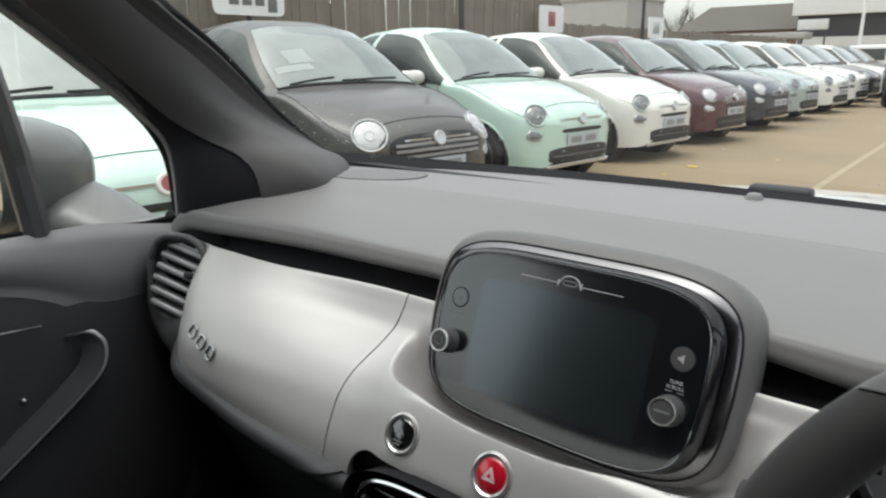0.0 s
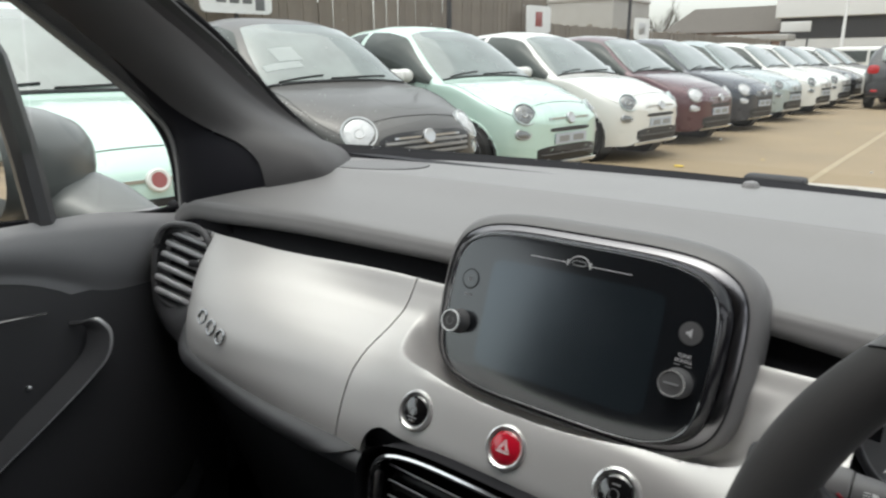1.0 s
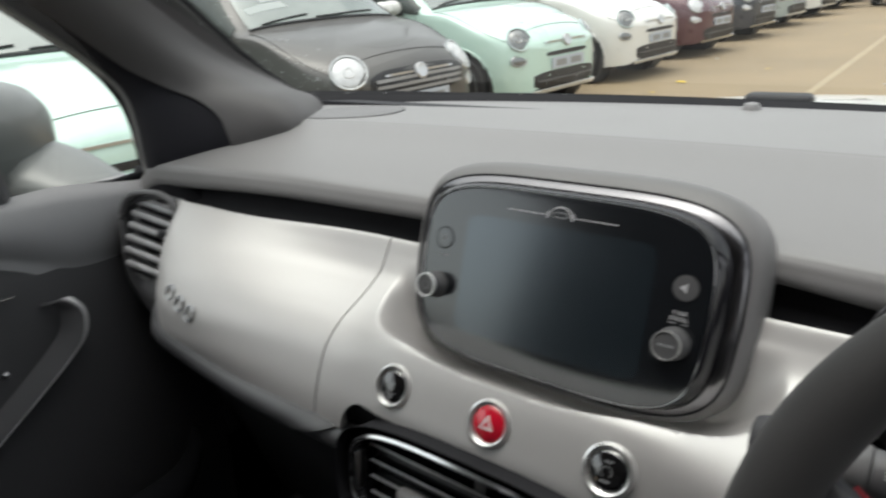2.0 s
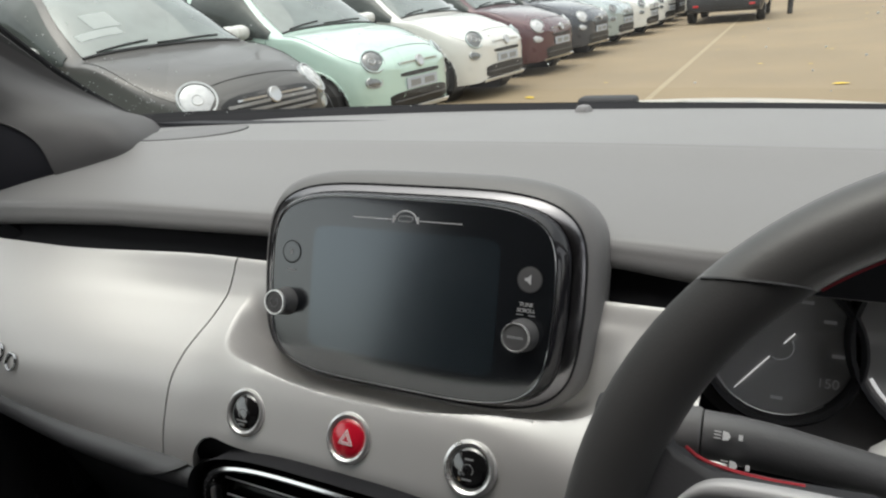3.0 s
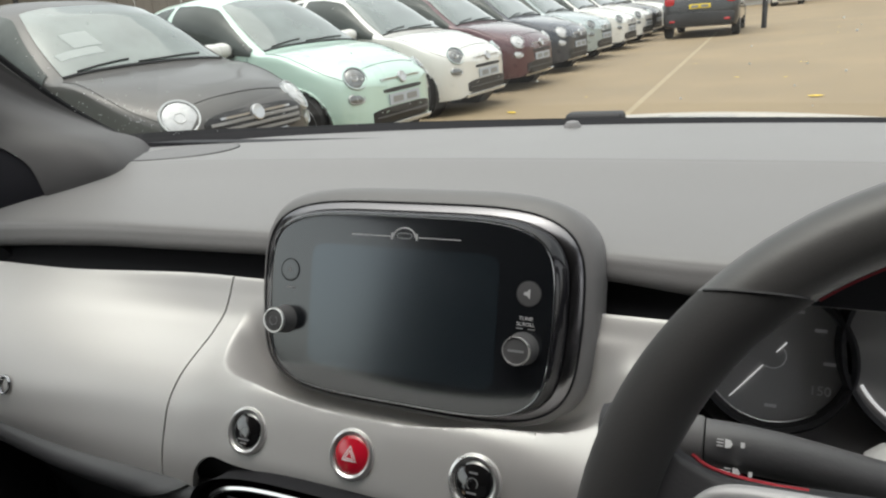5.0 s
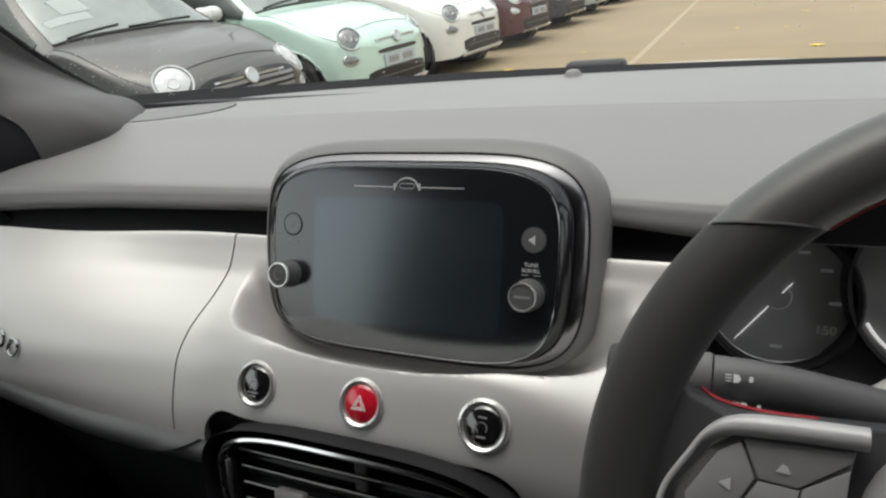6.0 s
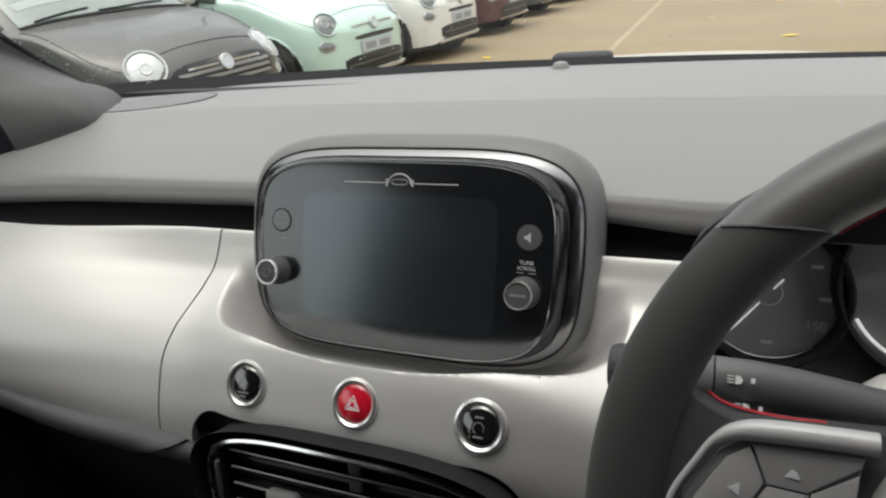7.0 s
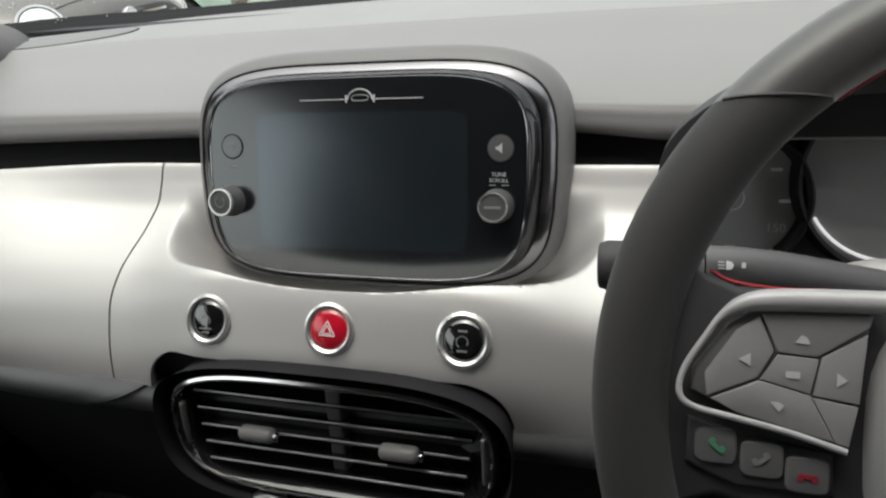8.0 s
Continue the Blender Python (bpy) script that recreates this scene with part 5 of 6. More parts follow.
        part("lens", loft([on(fm, oval(0.068 * q, 0.041 * q, 2.2, 28), d) for q, d in ((1.0, -0.02), (0.97, 0.004), (0.6, 0.011), (0.02, 0.014))]), LAMP if dark else LAMP_DARK, fl)
        mm = facing((-1.38, side * 0.895, 1.035), (1, side * 0.2, 0.1))
        mir = part("door_mirror", loft([on(mm, oval(0.10 * k, 0.072 * k, 2.4, 24), d) for d, k in ((-0.075, 0.93), (-0.05, 1.0), (0.0, 0.98), (0.04, 0.80), (0.062, 0.42))]), CHROME if paint in ("maroon", "navy") else PAINTS["white"], car, "rounded pale door mirror")
        part("mirror_stem", block((-1.38, side * 0.81, 0.975), (0.07, 0.12, 0.035), 0.012), CAR_BLACK, mir)
    for side in (1, -1):
        part("bonnet_gap", tube([skin_at(x, 0.585 + 0.05 * ease(0.3, 0.95, -x), side, 0.002) for x in np.linspace(-0.16, -1.0, 16)], 0.0022, 4), CAR_BLACK, car)
    part("bonnet_edge", tube([skin_at(-0.16 - 0.0 * k, 0.585 + 0.415 * (1 - abs(2 * k / 30 - 1)), 1 if k <= 15 else -1, 0.002) for k in range(31)], 0.0022, 4), CAR_BLACK, car)
    part("lower_grille", nose_patch(-0.46, 0.46, 0.245, 0.398, 0.008, 24, 4, 0.030), CAR_BLACK, car, "black lower grille")
    part("grille_bar", nose_patch(-0.42, 0.42, 0.314, 0.326, 0.018, 20, 1), SPOKE, car)
    part("bumper_lip", nose_patch(-0.49, 0.49, 0.205, 0.240, 0.022, 24, 2), CHROME if paint in ("maroon", "graphite", "navy") else PAINTS["white"], car, "pale lower bumper lip")
    if paint != "graphite":
        part("upper_slot", nose_patch(-0.31, 0.31, 0.528, 0.566, 0.006, 20, 2, 0.008), CAR_BLACK, car, "narrow black air slot")
    if paint == "graphite":
        mouth = part("grille_mouth", nose_patch(-0.44, 0.44, 0.500, 0.690, 0.008, 28, 6, 0.05), CAR_BLACK, car, "black upper grille mouth")
        for z0 in (0.528, 0.570, 0.612):
            part("grille_slat", nose_patch(-0.40, 0.40, z0, z0 + 0.020, 0.020, 20, 1), HUB, mouth, "grey grille slat")
    for s in (-1, 1):
        part("nose_bar", nose_patch(s * 0.19 - 0.13, s * 0.19 + 0.13, 0.645, 0.659, 0.016, 12, 1), SATIN, car, "chrome nose bar")
    bmx = facing(nose(0, 0.652, 0.028), (1, 0, 0.25))
    bd = part("badge", lathe(bmx, [(0.056, -0.02), (0.056, 0.002), (0.048, 0.008), (0.036 if k_red else 0.040, 0.006)], 28), PAINTS["white"] if k_red else SATIN, car, "round chrome badge")
    part("badge_centre", lathe(bmx, [(0.037 if k_red else 0.044, -0.01), (0.037 if k_red else 0.044, 0.0065 if k_red else 0.004), (0.001, 0.008 if k_red else 0.006)], 28), BADGE if k_red else (SATIN if paint == "graphite" else CAR_BLACK), bd, "plain disc")
    pl = part("number_plate", nose_patch(-0.25, 0.25, 0.412, 0.512, 0.020, 12, 1), PLATE, car, "white number plate with dark bars")
    for k, w in ((-0.115, 0.16), (0.115, 0.17)):
        part("plate_bar", nose_patch(k - w / 2, k + w / 2, 0.432, 0.488, 0.0225, 6, 1), BAR, pl)
    part("rear_window", surface_patch(-3.03, -3.32, 0.72, 1.0, 1, 0.005, 8, 20, True), CAR_GLASS, car)
    wheel_parts(car)
    if card:
        part("price_card", surface_patch(-1.25, -1.38, 0.86, 0.95, -1, 0.008, 4, 4), PAPER, car, "white price card in the windscreen")
        part("price_card", surface_patch(-1.18, -1.24, 0.76, 0.93, -1, 0.008, 4, 4), PAPER, car, "white price card in the windscreen")
    car.matrix_basis = pose(at[0], at[1], GROUND, 0, 0, turn)
    return car


TURN = -6
ROW = [("mint", -2.74, 1.20, 0), ("graphite", -2.98, 3.42, 1), ("mint", -2.98, 5.52, 0), ("white", -2.98, 7.74, 0), ("maroon", -2.98, 9.95, 0), ("navy", -2.98, 12.25, 0),
       ("pale_grey", -3.0, 14.5, 0), ("white", -2.9, 16.8, 0), ("white", -2.9, 19.2, 0), ("black", -3.0, 21.6, 0), ("white", -2.9, 24.0, 0), ("graphite", -2.9, 26.4, 0)]
NAMES = {"mint": "pale mint green", "graphite": "dark graphite grey", "white": "creamy white", "maroon": "dark maroon", "navy": "dark navy blue", "pale_grey": "pale blue grey", "black": "black", "red": "red"}
for k, (paint, x, y, card) in enumerate(ROW):
    hatchback(paint, f"{NAMES[paint]} small rounded hatchback parked in the row", (x, y), TURN, bool(card), k == 0)
# cars behind, seen in the wing mirror
for k, (paint, y) in enumerate((("pale_grey", -4.9), ("red", -7.2), ("red", -9.5), ("white", -11.8), ("pale_grey", -14.2), ("white", -16.6))):
    hatchback(paint, f"{NAMES[paint]} small rounded hatchback parked behind", (-2.9, y), TURN)


# ---- ground ----
def disc(r0, r1, z, name, mat, label, kind="structure", category="ground"):
    return whole(name, sheet(lambda u, v: Vector(((r0 + (r1 - r0) * u ** 3) * math.cos(2 * math.pi * v), (r0 + (r1 - r0) * u ** 3) * math.sin(2 * math.pi * v), z)), 20, 48, wrap=True), mat, label, category, kind)


disc(0.01, 900, GROUND, "ground", ASPHALT, "damp sandy-brown asphalt car park ground")
whole("ground_line", sheet(lambda u, v: Vector((-1.10 - 0.013 * (5 + 16 * u) + 0.07 * v, 5.0 + 16 * u, GROUND + 0.004)), 16, 1), LINE, "worn pale painted bay line", "line", "structure")

# ---- fence, signs, poles ----
FENCE = material("weathered_fence_board", (0.215, 0.185, 0.155), 0.85, grain=0.5, grain_scale=60, vary=0.25, vary_scale=3, per_piece=0.07)
POST = material("dark_post", (0.035, 0.035, 0.037), 0.6)
SIGN = material("white_sign", (0.78, 0.78, 0.77), 0.5)
SIGN_INK = material("sign_ink", (0.16, 0.16, 0.165), 0.6)
fence = thing("fence", "tall weathered brown board fence behind the cars", "fence", (-8.3, 10, GROUND), kind="structure")
board = bmesh.new()
block((0, 0, 1.38), (0.022, 0.148, 2.76), 0.004, board)
board_mesh = mesh_of("board", board, FENCE, False)
low_board = bmesh.new()
block((0, 0, 1.00), (0.022, 0.148, 2.00), 0.004, low_board)
low_mesh = mesh_of("board", low_board, FENCE, False)
for k in range(230):
    ob = new("board", board_mesh if -2.0 + 0.152 * k < 13.9 else low_mesh)
    ob.parent = fence
    ob.matrix_parent_inverse = chain(fence).inverted()
    ob.matrix_basis = pose(-8.3 + random.uniform(-0.006, 0.006), -2.0 + 0.152 * k, GROUND + random.uniform(-0.02, 0.02), 0, random.uniform(-0.4, 0.4), 0)
for k in range(12):
    part("fence_post", block((-8.34, -1.9 + 3.0 * k, GROUND + 1.03), (0.09, 0.09, 2.06), 0.008), FENCE, fence)


def sign_board(at, w, h, top, label, ink):
    s = thing("sign", label, "sign", (at[0], at[1], GROUND), "white signs along the fence")
    m = facing((at[0], at[1], top - h / 2), (1, -0.1, 0))
    part("board", slab(m, oval(w / 2, h / 2, 12, 32), -0.02, 0.0), SIGN, s, "white sign board")
    part("post", tube([(at[0] - 0.04, at[1], GROUND), (at[0] - 0.04, at[1], top - 0.05)], 0.03, 8), POST, s)
    for ix, iy, iw, ih, mt in ink:
        part("mark", block((ix, iy, 0.003), (iw, ih, 0.006), 0.002, m=m), mt, s)


sign_board((-7.9, 5.30), 1.05, 0.80, 2.62, "white sign board with a dark word mark", [(-0.04 + 0.19 * k, -0.20 + (-0.03 if k == 2 else 0.02), 0.14, 0.24 if k == 2 else 0.18, SIGN_INK) for k in range(-1, 3)])
sign_board((-7.9, 12.9), 0.85, 0.55, 2.33, "white sign board with a red mark", [(0, 0, 0.24, 0.30, BADGE)])
sign_board((-7.9, 18.3), 0.80, 0.55, 2.30, "white sign board with a grey mark", [(0, 0, 0.35, 0.3, SATIN)])
for y in (9.55, 17.0):
    whole("flag_pole", tube([(-7.7, y, GROUND), (-7.7, y, 3.2), (-7.7, y, 6.5)], [0.05, 0.045, 0.03], 10), POST, "thin dark pole beside the fence", "pole", group="poles")
whole("bollard", lathe(Matrix.Translation((-0.16, 21.5, GROUND)), [(0.07, 0), (0.07, 0.85), (0.06, 0.9), (0.01, 0.91)], 16), POST, "dark post on the car park", "post")


# ---- the dark car that stands with its tail towards us ----
def tail_car(at):
    car = thing("parked_car", "dark grey tall hatchback seen from behind with red lamps", "car", (at[0], at[1], GROUND))
    paint = PAINTS["black"]
    # sections from the tail forwards: y, half width, roof height, shoulder height, low edge
    rows = [(0.00, 0.74, 0.80, 0.70, 0.42), (0.03, 0.84, 0.98, 0.85, 0.33), (0.12, 0.90, 1.10, 0.95, 0.28), (0.22, 0.92, 1.36, 0.98, 0.27), (0.38, 0.925, 1.56, 1.0, 0.27), (0.70, 0.93, 1.63, 1.0, 0.27),
            (1.6, 0.93, 1.65, 0.99, 0.25), (2.4, 0.93, 1.58, 0.97, 0.25), (2.9, 0.93, 1.20, 0.96, 0.25), (3.3, 0.92, 1.06, 0.93, 0.25), (3.9, 0.88, 0.95, 0.85, 0.27), (4.2, 0.70, 0.75, 0.65, 0.35)]
    rings = []
    for y, w, top, sh, low in rows:
        half = [(w * 0.94, low), (w, low + 0.15), (w, sh - 0.1), (w * 0.975, sh)]
        half += [(w * 0.975 * math.cos(a) ** 0.75, sh + (top - sh) * math.sin(a) ** 0.75) for a in np.linspace(0.15, math.pi / 2 - 0.15, 8)]
        ring = [(x, z) for x, z in half] + [(-x, z) for x, z in half[::-1]]
        rings.append([Vector((at[0] + x, at[1] + y, GROUND + z)) for x, z in ring])
    part("body", loft(rings), paint, car, "dark paint")
    m = facing((at[0], at[1] - 0.01, GROUND), (0, -1, 0))

    def panel(name, x, z, w, h, d, mat, n=5, label="", parent=car):
        return part(name, slab(m @ Matrix.Translation((x, z, 0)), oval(w, h, n, 28), d - 0.12, d, 0.01), mat, parent, label)
    part("rear_window", slab(facing((at[0], at[1] + 0.205, GROUND + 1.27), (0, -0.88, 0.47)), oval(0.62, 0.20, 6, 28), -0.03, 0.035, 0.01), CAR_GLASS, car, "rear window")
    panel("bumper", 0, 0.47, 0.84, 0.16, 0.05, CAR_BLACK, 6, "black rear bumper")
    plate = panel("number_plate", 0, 0.78, 0.26, 0.056, 0.03, PLATE_Y, 10, "yellow number plate with dark bars")
    for bx, bw in ((-0.12, 0.085), (0.12, 0.085)):
        part("plate_bar", block((bx, 0.78, 0.032), (bw * 2, 0.06, 0.004), m=m), BAR, plate)
    for sx in (-1, 1):
        panel("tail_light", sx * 0.74, 0.93, 0.12, 0.10, 0.00, TAIL, 3, "red tail light")
        panel("reflector", sx * 0.66, 0.44, 0.07, 0.03, 0.06, TAIL, 4, "red reflector")
        part("side_window", slab(facing((at[0] + sx * 0.895, at[1] + 1.5, GROUND + 1.2), (sx, 0, 0.35)), oval(0.95, 0.17, 5, 28), -0.03, 0.012), CAR_GLASS, car, "dark side window")
        for wy in (0.75, 3.35):
            w = part("wheel", lathe(facing((at[0] + sx * 0.84, at[1] + wy, GROUND + 0.34), (sx, 0, 0)), [(0.22, -0.10), (0.33, -0.1), (0.34, -0.07), (0.34, 0.06), (0.32, 0.09), (0.22, 0.08)], 32), TYRE, car, "black tyre")
            part("rim", lathe(facing((at[0] + sx * 0.84, at[1] + wy, GROUND + 0.34), (sx, 0, 0)), [(0.225, 0.06), (0.21, 0.085), (0.05, 0.06), (0.001, 0.07)], 24), ALLOY, w, "alloy rim")
    for r in (-0.55, 0.55):
        part("roof_rail", tube([(at[0] + r, at[1] + y, GROUND + 1.66) for y in (0.6, 1.2, 1.8, 2.3)], 0.02, 6), CAR_BLACK, car)
    return car


tail_car((-1.62, 19.0))
# far cars at the end of the row
for paint, x, y, turn in (("red", -9.8, 34.0, -20), ("white", -8.0, 36.5, -84), ("white", -4.6, 38.0, -88), ("pale_grey", -12.0, 39.0, -80), ("white", 0.5, 41.0, -92), ("navy", 5.0, 42.0, -90)):
    hatchback(paint, f"{NAMES[paint]} hatchback at the far end of the car park", (x, y), turn)

# ---- far buildings and bare trees ----
CLAD = material("white_cladding", (0.72, 0.72, 0.71), 0.5, vary=0.05)
RENDERED = material("grey_wall", (0.36, 0.35, 0.33), 0.8, vary=0.15, vary_scale=1.2)
BRICK = material("brown_brick", (0.21, 0.13, 0.095), 0.85, grain=0.6, grain_scale=14, vary=0.25, vary_scale=5)
PALE_WALL = material("pale_wall", (0.58, 0.57, 0.55), 0.7, vary=0.1, vary_scale=1.2)
ROOF = material("brown_roof_tiles", (0.105, 0.092, 0.080), 0.85, grain=0.8, grain_scale=9, vary=0.25, vary_scale=4)
WINDOW = material("far_window", (0.04, 0.045, 0.05), 0.08, spec=0.8)
TWIG = material("bare_bark", (0.085, 0.07, 0.055), 0.9, vary=0.3)

hall = thing("showroom", "long white-clad showroom building with a dark window band", "building", (0, 47, GROUND))
part("wall", block((2.0, 52, 1.22), (27, 9, 2.40), 0.02), PALE_WALL, hall, "pale grey lower wall")
part("cladding", block((2.0, 51.9, 5.2), (27.6, 9.8, 3.1), 0.05), CLAD, hall, "white upper cladding")
part("roof", block((2.0, 52, 6.85), (28.0, 10.2, 0.2), 0.02), RENDERED, hall, "flat grey roof edge")
part("band", block((2.0, 52, 3.03), (27.1, 9.05, 1.24), 0.01), POST, hall, "dark band below the cladding")
for k in range(9):
    wx = -10.2 + 3.0 * k
    win = part("window", block((wx, 47.47, 1.0), (2.5, 0.08, 1.3), 0.02), WINDOW, hall, "tall shop window")
    part("frame", block((wx, 47.44, 1.0), (0.07, 0.08, 1.3), 0.01), SATIN, win)
    part("sill", block((wx, 47.42, 0.36), (2.6, 0.14, 0.08), 0.01), SATIN, win)
for k in range(3):
    part("panel_mark", block((-6 + 6.5 * k, 46.97, 5.0), (2.6, 0.06, 0.7), 0.02), SATIN, hall, "plain grey sign panel")

house = thing("house", "brown brick house with a tiled gable roof", "house", (-15.2, 52, GROUND))
part("wall", block((-15.2, 52, 1.55), (8.0, 7, 3.1), 0.02), BRICK, house, "brown brick wall")
roof = bmesh.new()
ridge = [Vector((-19.6, 48.2, 2.95)), Vector((-10.8, 48.2, 2.95)), Vector((-11.8, 52, 4.75)), Vector((-18.6, 52, 4.75)), Vector((-19.6, 55.8, 2.95)), Vector((-10.8, 55.8, 2.95))]
vs = [roof.verts.new(q) for q in ridge]
for f in ((0, 1, 2, 3), (5, 4, 3, 2), (0, 3, 4), (1, 5, 2), (0, 4, 5, 1)):
    roof.faces.new([vs[i] for i in f])
part("roof", roof, ROOF, house, "brown tiled roof", smooth=False)
for k in range(3):
    win = part("window", block((-17.6 + 2.4 * k, 48.46, 1.7), (1.1, 0.1, 1.2), 0.02), WINDOW, house, "white-framed window")
    part("frame", block((-17.6 + 2.4 * k, 48.41, 1.7), (0.07, 0.1, 1.2), 0.01), CLAD, win)
    part("sill", block((-17.6 + 2.4 * k, 48.38, 1.06), (1.2, 0.16, 0.08), 0.01), CLAD, win)

# white van standing across the end of the row, lamp post and notice boards
van = thing("parked_van", "white van standing side on beyond the row", "van", (-5.0, 33.0, GROUND))
van_rings = []
for vx, half, top_z, low_z in ((-8.0, 0.70, 0.80, 0.45), (-7.9, 0.85, 1.02, 0.32), (-7.2, 0.92, 1.12, 0.30), (-6.9, 0.92, 1.30, 0.30), (-6.3, 0.92, 1.58, 0.30), (-5.5, 0.92, 1.66, 0.30), (-3.6, 0.92, 1.66, 0.30), (-3.2, 0.90, 1.60, 0.30), (-3.05, 0.86, 1.55, 0.34)):
    outline = [(half, low_z), (half, 1.0 if top_z > 1.05 else top_z - 0.06), (half * 0.90, top_z - 0.07), (half * 0.78, top_z), (-half * 0.78, top_z), (-half * 0.90, top_z - 0.07), (-half, 1.0 if top_z > 1.05 else top_z - 0.06), (-half, low_z)]
    van_rings.append([Vector((vx, 33.9 + a, GROUND + b)) for a, b in outline])
part("body", loft(van_rings), PAINTS["white"], van, "white paint")
for x0, x1 in ((-6.75, -5.75), (-5.65, -4.55), (-4.45, -3.35)):
    part("side_window", sheet(lambda u, v: Vector((x0 + (x1 - x0) * u + (0.34 * v if x0 < -6.5 else 0), 32.972 + 0.070 * v, GROUND + 1.04 + 0.46 * v)), 2, 2, thick=0.01), SIDE_GLASS, van, "dark side window")
for wx in (-7.1, -3.9):
    w = part("wheel", lathe(facing((wx, 33.05, GROUND + 0.33), (0, -1, 0)), [(0.21, -0.12), (0.32, -0.12), (0.33, -0.08), (0.33, 0.05), (0.31, 0.08), (0.21, 0.07)], 28), TYRE, van, "black tyre")
    part("rim", lathe(facing((wx, 33.05, GROUND + 0.33), (0, -1, 0)), [(0.215, 0.05), (0.20, 0.075), (0.05, 0.06), (0.001, 0.065)], 20), ALLOY, w, "alloy rim")
post = thing("lamp_post", "slim white lamp post beyond the parked row", "lamp post", (-6.05, 36.0, GROUND))
part("pole", tube([(-6.05, 36.0, GROUND), (-6.05, 36.0, 3.0), (-6.10, 36.0, 7.0)], [0.075, 0.065, 0.045], 10), CLAD, post, "white painted pole")
part("lamp_head", block((-6.10, 35.8, 7.0), (0.22, 0.6, 0.10), 0.03), POST, post)
board_far = thing("sign", "pale notice board in front of the showroom band", "sign", (-9.5, 43.0, GROUND), "notice boards")
part("board", block((-9.65, 43.0, 2.95), (1.55, 0.08, 0.55), 0.02), PALE_WALL, board_far, "pale board")
for bx in (-10.3, -9.0):
    part("post", tube([(bx, 43.04, GROUND), (bx, 43.04, 2.9)], 0.05, 8), POST, board_far)
shelter = thing("shelter", "low pale canopy beyond the parked cars", "shelter", (-11.8, 42.0, GROUND))
part("canopy", block((-11.7, 42.0, 2.36), (4.3, 1.6, 0.34), 0.05), RENDERED, shelter, "pale flat canopy edge")
for bx in (-13.5, -11.7, -9.9):
    part("post", block((bx, 42.0, 1.10), (0.12, 0.12, 2.16), 0.01), POST, shelter)

wall = thing("boundary_wall", "long low concrete boundary wall beyond the fence", "wall", (-20, 44, GROUND), kind="structure")
part("wall", block((-26, 45, 1.3), (22, 0.3, 2.56), 0.03), RENDERED, wall)
part("coping", block((-26, 45, 2.62), (22.1, 0.42, 0.1), 0.02), RENDERED, wall)


def bare_tree(at, height, seed):
    rng = random.Random(seed)
    tree = thing("tree", "bare winter tree with a fine twig crown", "tree", (at[0], at[1], GROUND), "bare trees")
    trunk, crown = bmesh.new(), bmesh.new()

    def grow(p, d, length, r, level):
        pts, q = [p], p
        for _ in range(3):
            d = (d + Vector((rng.uniform(-1, 1), rng.uniform(-1, 1), rng.uniform(-0.3, 0.6))) * 0.16).normalized()
            q = q + d * (length / 3)
            pts.append(q)
        tube(pts, [r, r * 0.85, r * 0.7, r * 0.55], 5 if level < 2 else 3, trunk if level < 2 else crown)
        if level < 5:
            for _ in range(4 if level else 5):
                f = rng.choice(pts[1:])
                nd = (d + Vector((rng.uniform(-1, 1), rng.uniform(-1, 1), rng.uniform(-0.1, 0.8))) * 0.75).normalized()
                grow(f, nd, length * rng.uniform(0.5, 0.72), r * 0.5, level + 1)
    grow(Vector((at[0], at[1], GROUND)), Vector((0, 0, 1)), height * 0.42, height * 0.022, 0)
    part("trunk", trunk, TWIG, tree, "brown-grey trunk and limbs")
    part("crown", crown, TWIG, tree, "fine bare twigs")


for k, (tx, ty, th) in enumerate(((-25, 50, 7.0), (-21.5, 54, 6.2), (-30, 53, 8.0), (-10.6, 58, 7.5), (-35, 50, 7.0))):
    bare_tree((tx, ty), th, 11 + k)

NEEDLE = material("dark_needles", (0.035, 0.048, 0.034), 0.8, vary=0.35, vary_scale=3)


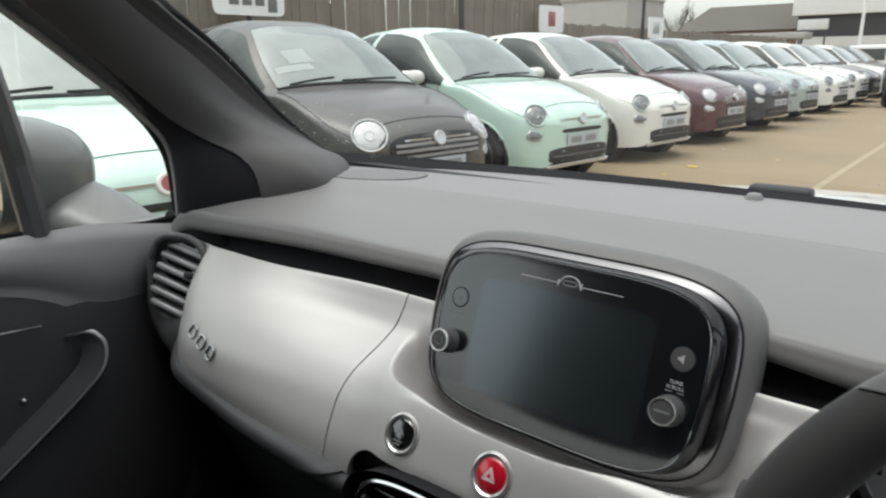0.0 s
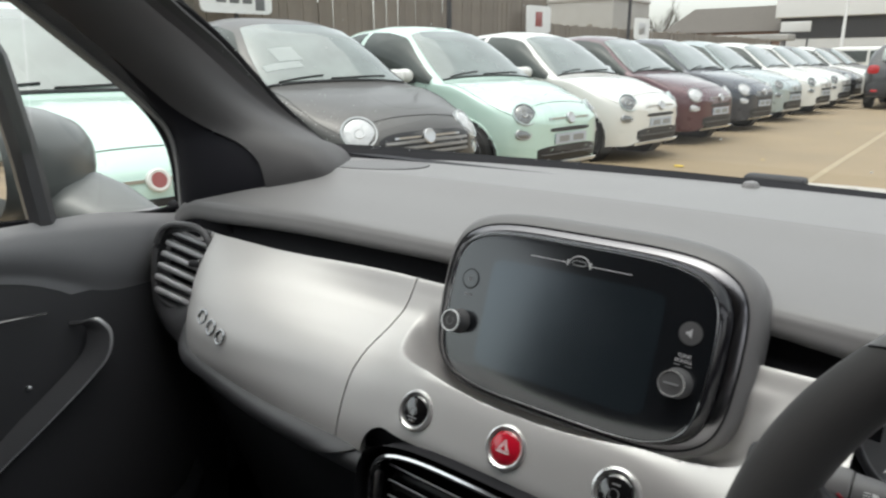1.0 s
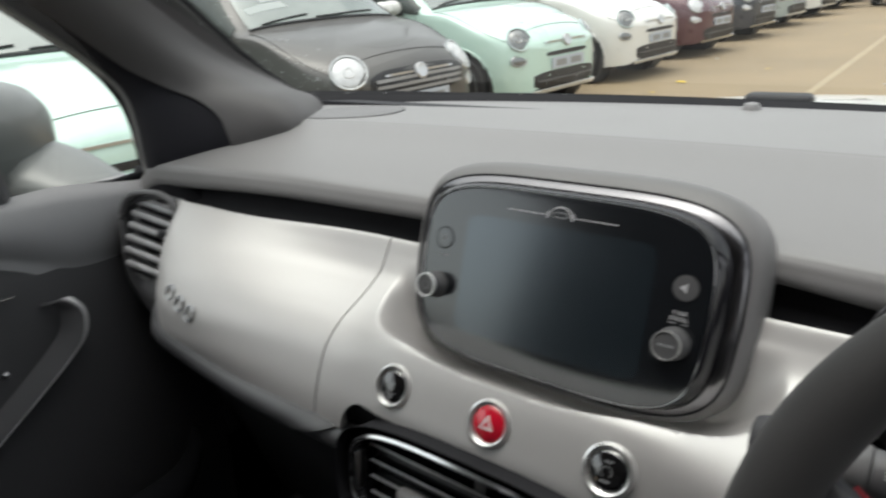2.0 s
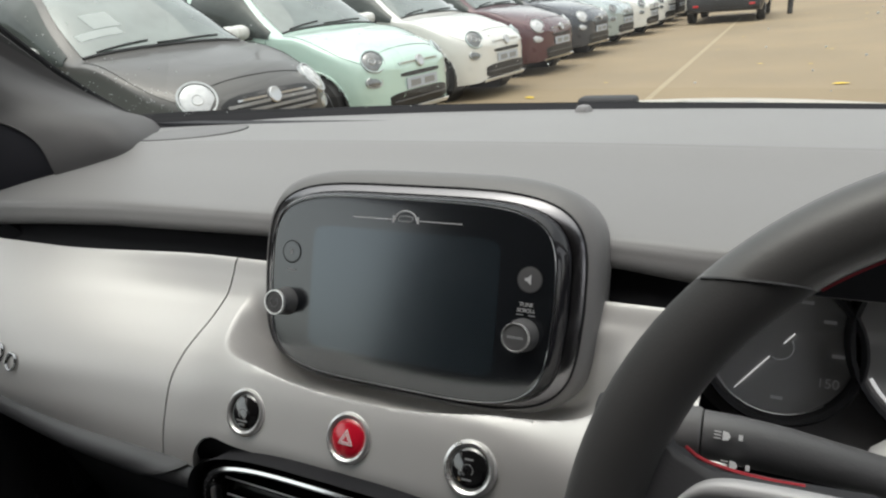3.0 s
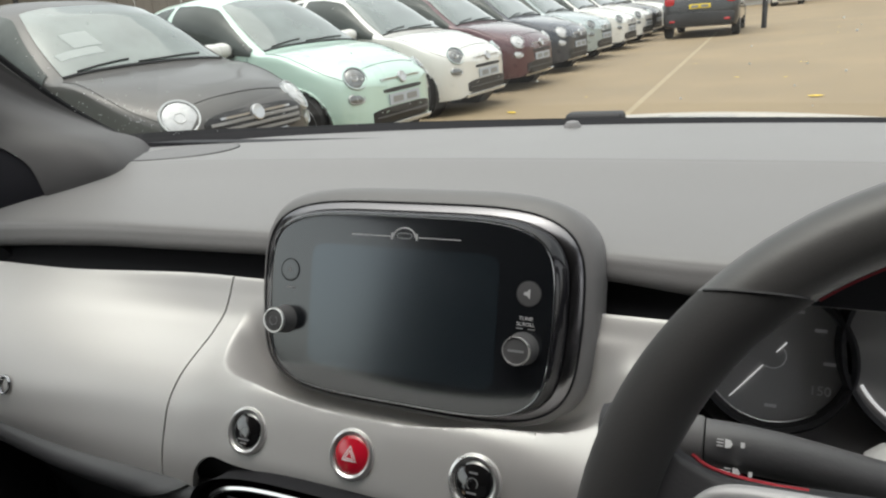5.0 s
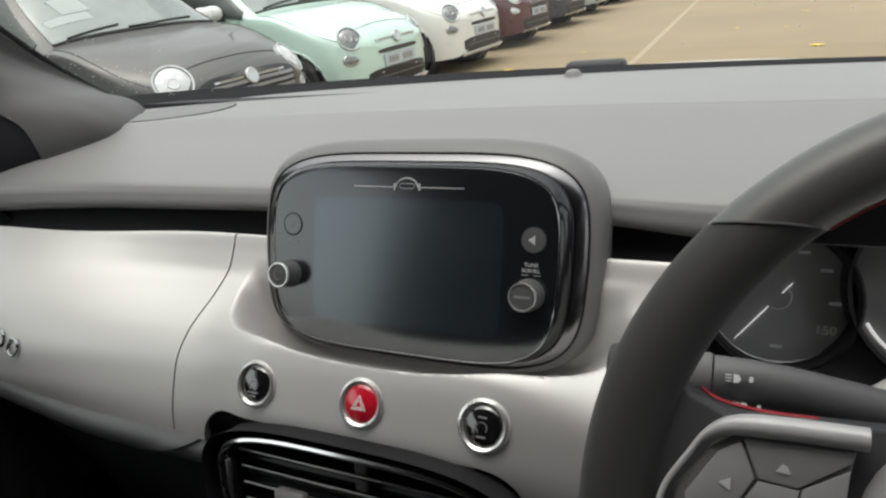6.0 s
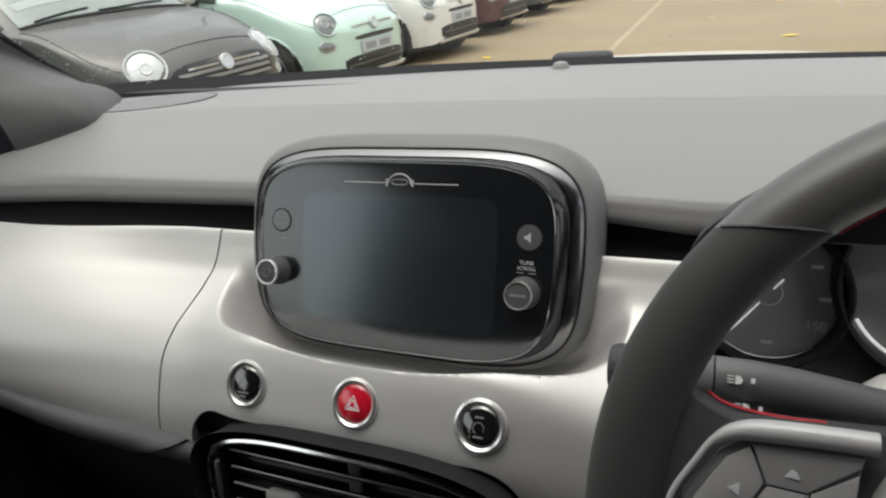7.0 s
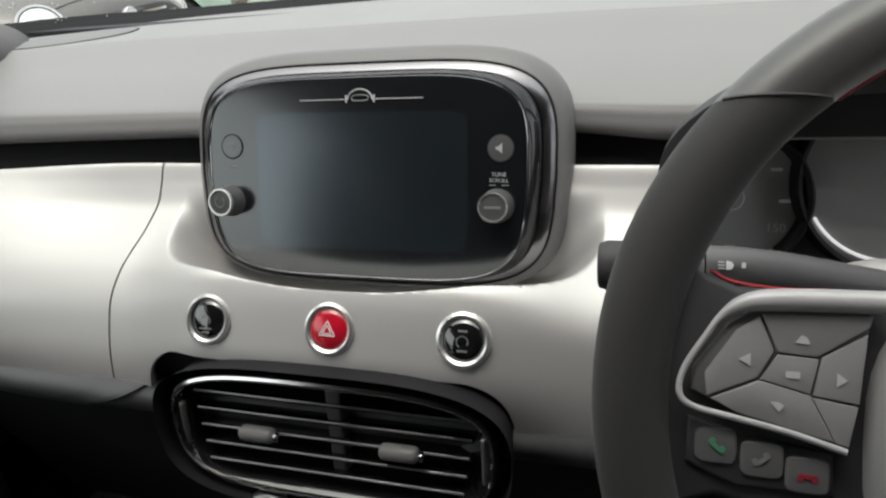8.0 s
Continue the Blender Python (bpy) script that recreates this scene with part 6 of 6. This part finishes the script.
def evergreen(at, height, wide, seed):
    rng = random.Random(seed)
    tree = thing("tree", "dark evergreen tree beyond the fence", "tree", (at[0], at[1], GROUND), "evergreen trees")
    part("trunk", tube([(at[0], at[1], GROUND + height * f) for f in (0, 0.3, 0.6, 0.95)], [0.12, 0.10, 0.06, 0.02], 6), TWIG, tree, "brown trunk")
    crown = bmesh.new()
    for _ in range(900):
        f = rng.uniform(0.12, 1.0)
        a, r = rng.uniform(0, 6.283), wide * (1.02 - f) ** 0.7 * rng.uniform(0.3, 1.1) * (0.8 + 0.2 * math.sin(f * 40))
        c = Vector((at[0] + r * math.cos(a), at[1] + r * math.sin(a), GROUND + height * f))
        out = Vector((math.cos(a), math.sin(a), rng.uniform(-0.5, 0.3))) * rng.uniform(0.15, 0.35)
        side = Vector((-math.sin(a), math.cos(a), rng.uniform(-0.4, 0.4))) * rng.uniform(0.05, 0.14)
        crown.faces.new([crown.verts.new(q) for q in (c - side, c + side, c + out)])
    part("crown", crown, NEEDLE, tree, "dark green needle clumps", smooth=False)


for k, (tx, ty, th, tw) in enumerate(((-27.0, 45, 7.4, 0.75), (-23.4, 45.5, 7.0, 1.1), (-24.6, 46, 6.6, 0.7))):
    evergreen((tx, ty), th, tw, 40 + k)
shed = thing("shed", "low grey flat-roofed building behind the fence", "building", (-16.2, 32, GROUND))
part("wall", block((-16.2, 32, 1.95), (3.5, 4, 3.86), 0.03), RENDERED, shed, "grey wall")
part("roof", block((-16.2, 32, 3.95), (3.6, 4.1, 0.14), 0.02), RENDERED, shed, "flat grey roof")

# ---- fallen leaves ----
LEAF = material("yellow_leaf", (0.62, 0.43, 0.03), 0.6, vary=0.3, vary_scale=25, per_piece=0.25)
leaf = bmesh.new()
tips = [(0.0, -0.5), (0.22, -0.25), (0.30, 0.05), (0.18, 0.35), (0.0, 0.55), (-0.18, 0.35), (-0.30, 0.05), (-0.22, -0.25)]
mid = leaf.verts.new((0, 0, 0.03))
rim = [leaf.verts.new((x, y, 0.09 * abs(x) + 0.05 * y * y)) for x, y in tips]
for i in range(8):
    leaf.faces.new((mid, rim[i], rim[(i + 1) % 8]))
leaf_mesh = mesh_of("leaf", leaf, LEAF, False)
SPOTS_L = [(0.63, 7.9, 0.17), (-2.55, 7.3, 0.16), (-0.25, 9.9, 0.10), (0.35, 9.7, 0.08)]
for k in range(46):
    SPOTS_L.append((random.uniform(-2.6, 4.5), random.uniform(4.0, 26.0), random.uniform(0.05, 0.10)))
for x, y, size in SPOTS_L:
    ob = new("leaf", leaf_mesh)
    ob.matrix_basis = Matrix.Translation((x, y, GROUND + 0.008)) @ pose(0, 0, 0, 0, 0, random.uniform(0, 360)) @ Matrix.Scale(size, 4)
    tagged(ob, "fallen yellow leaf on the damp asphalt", "leaf", "fallen leaves")
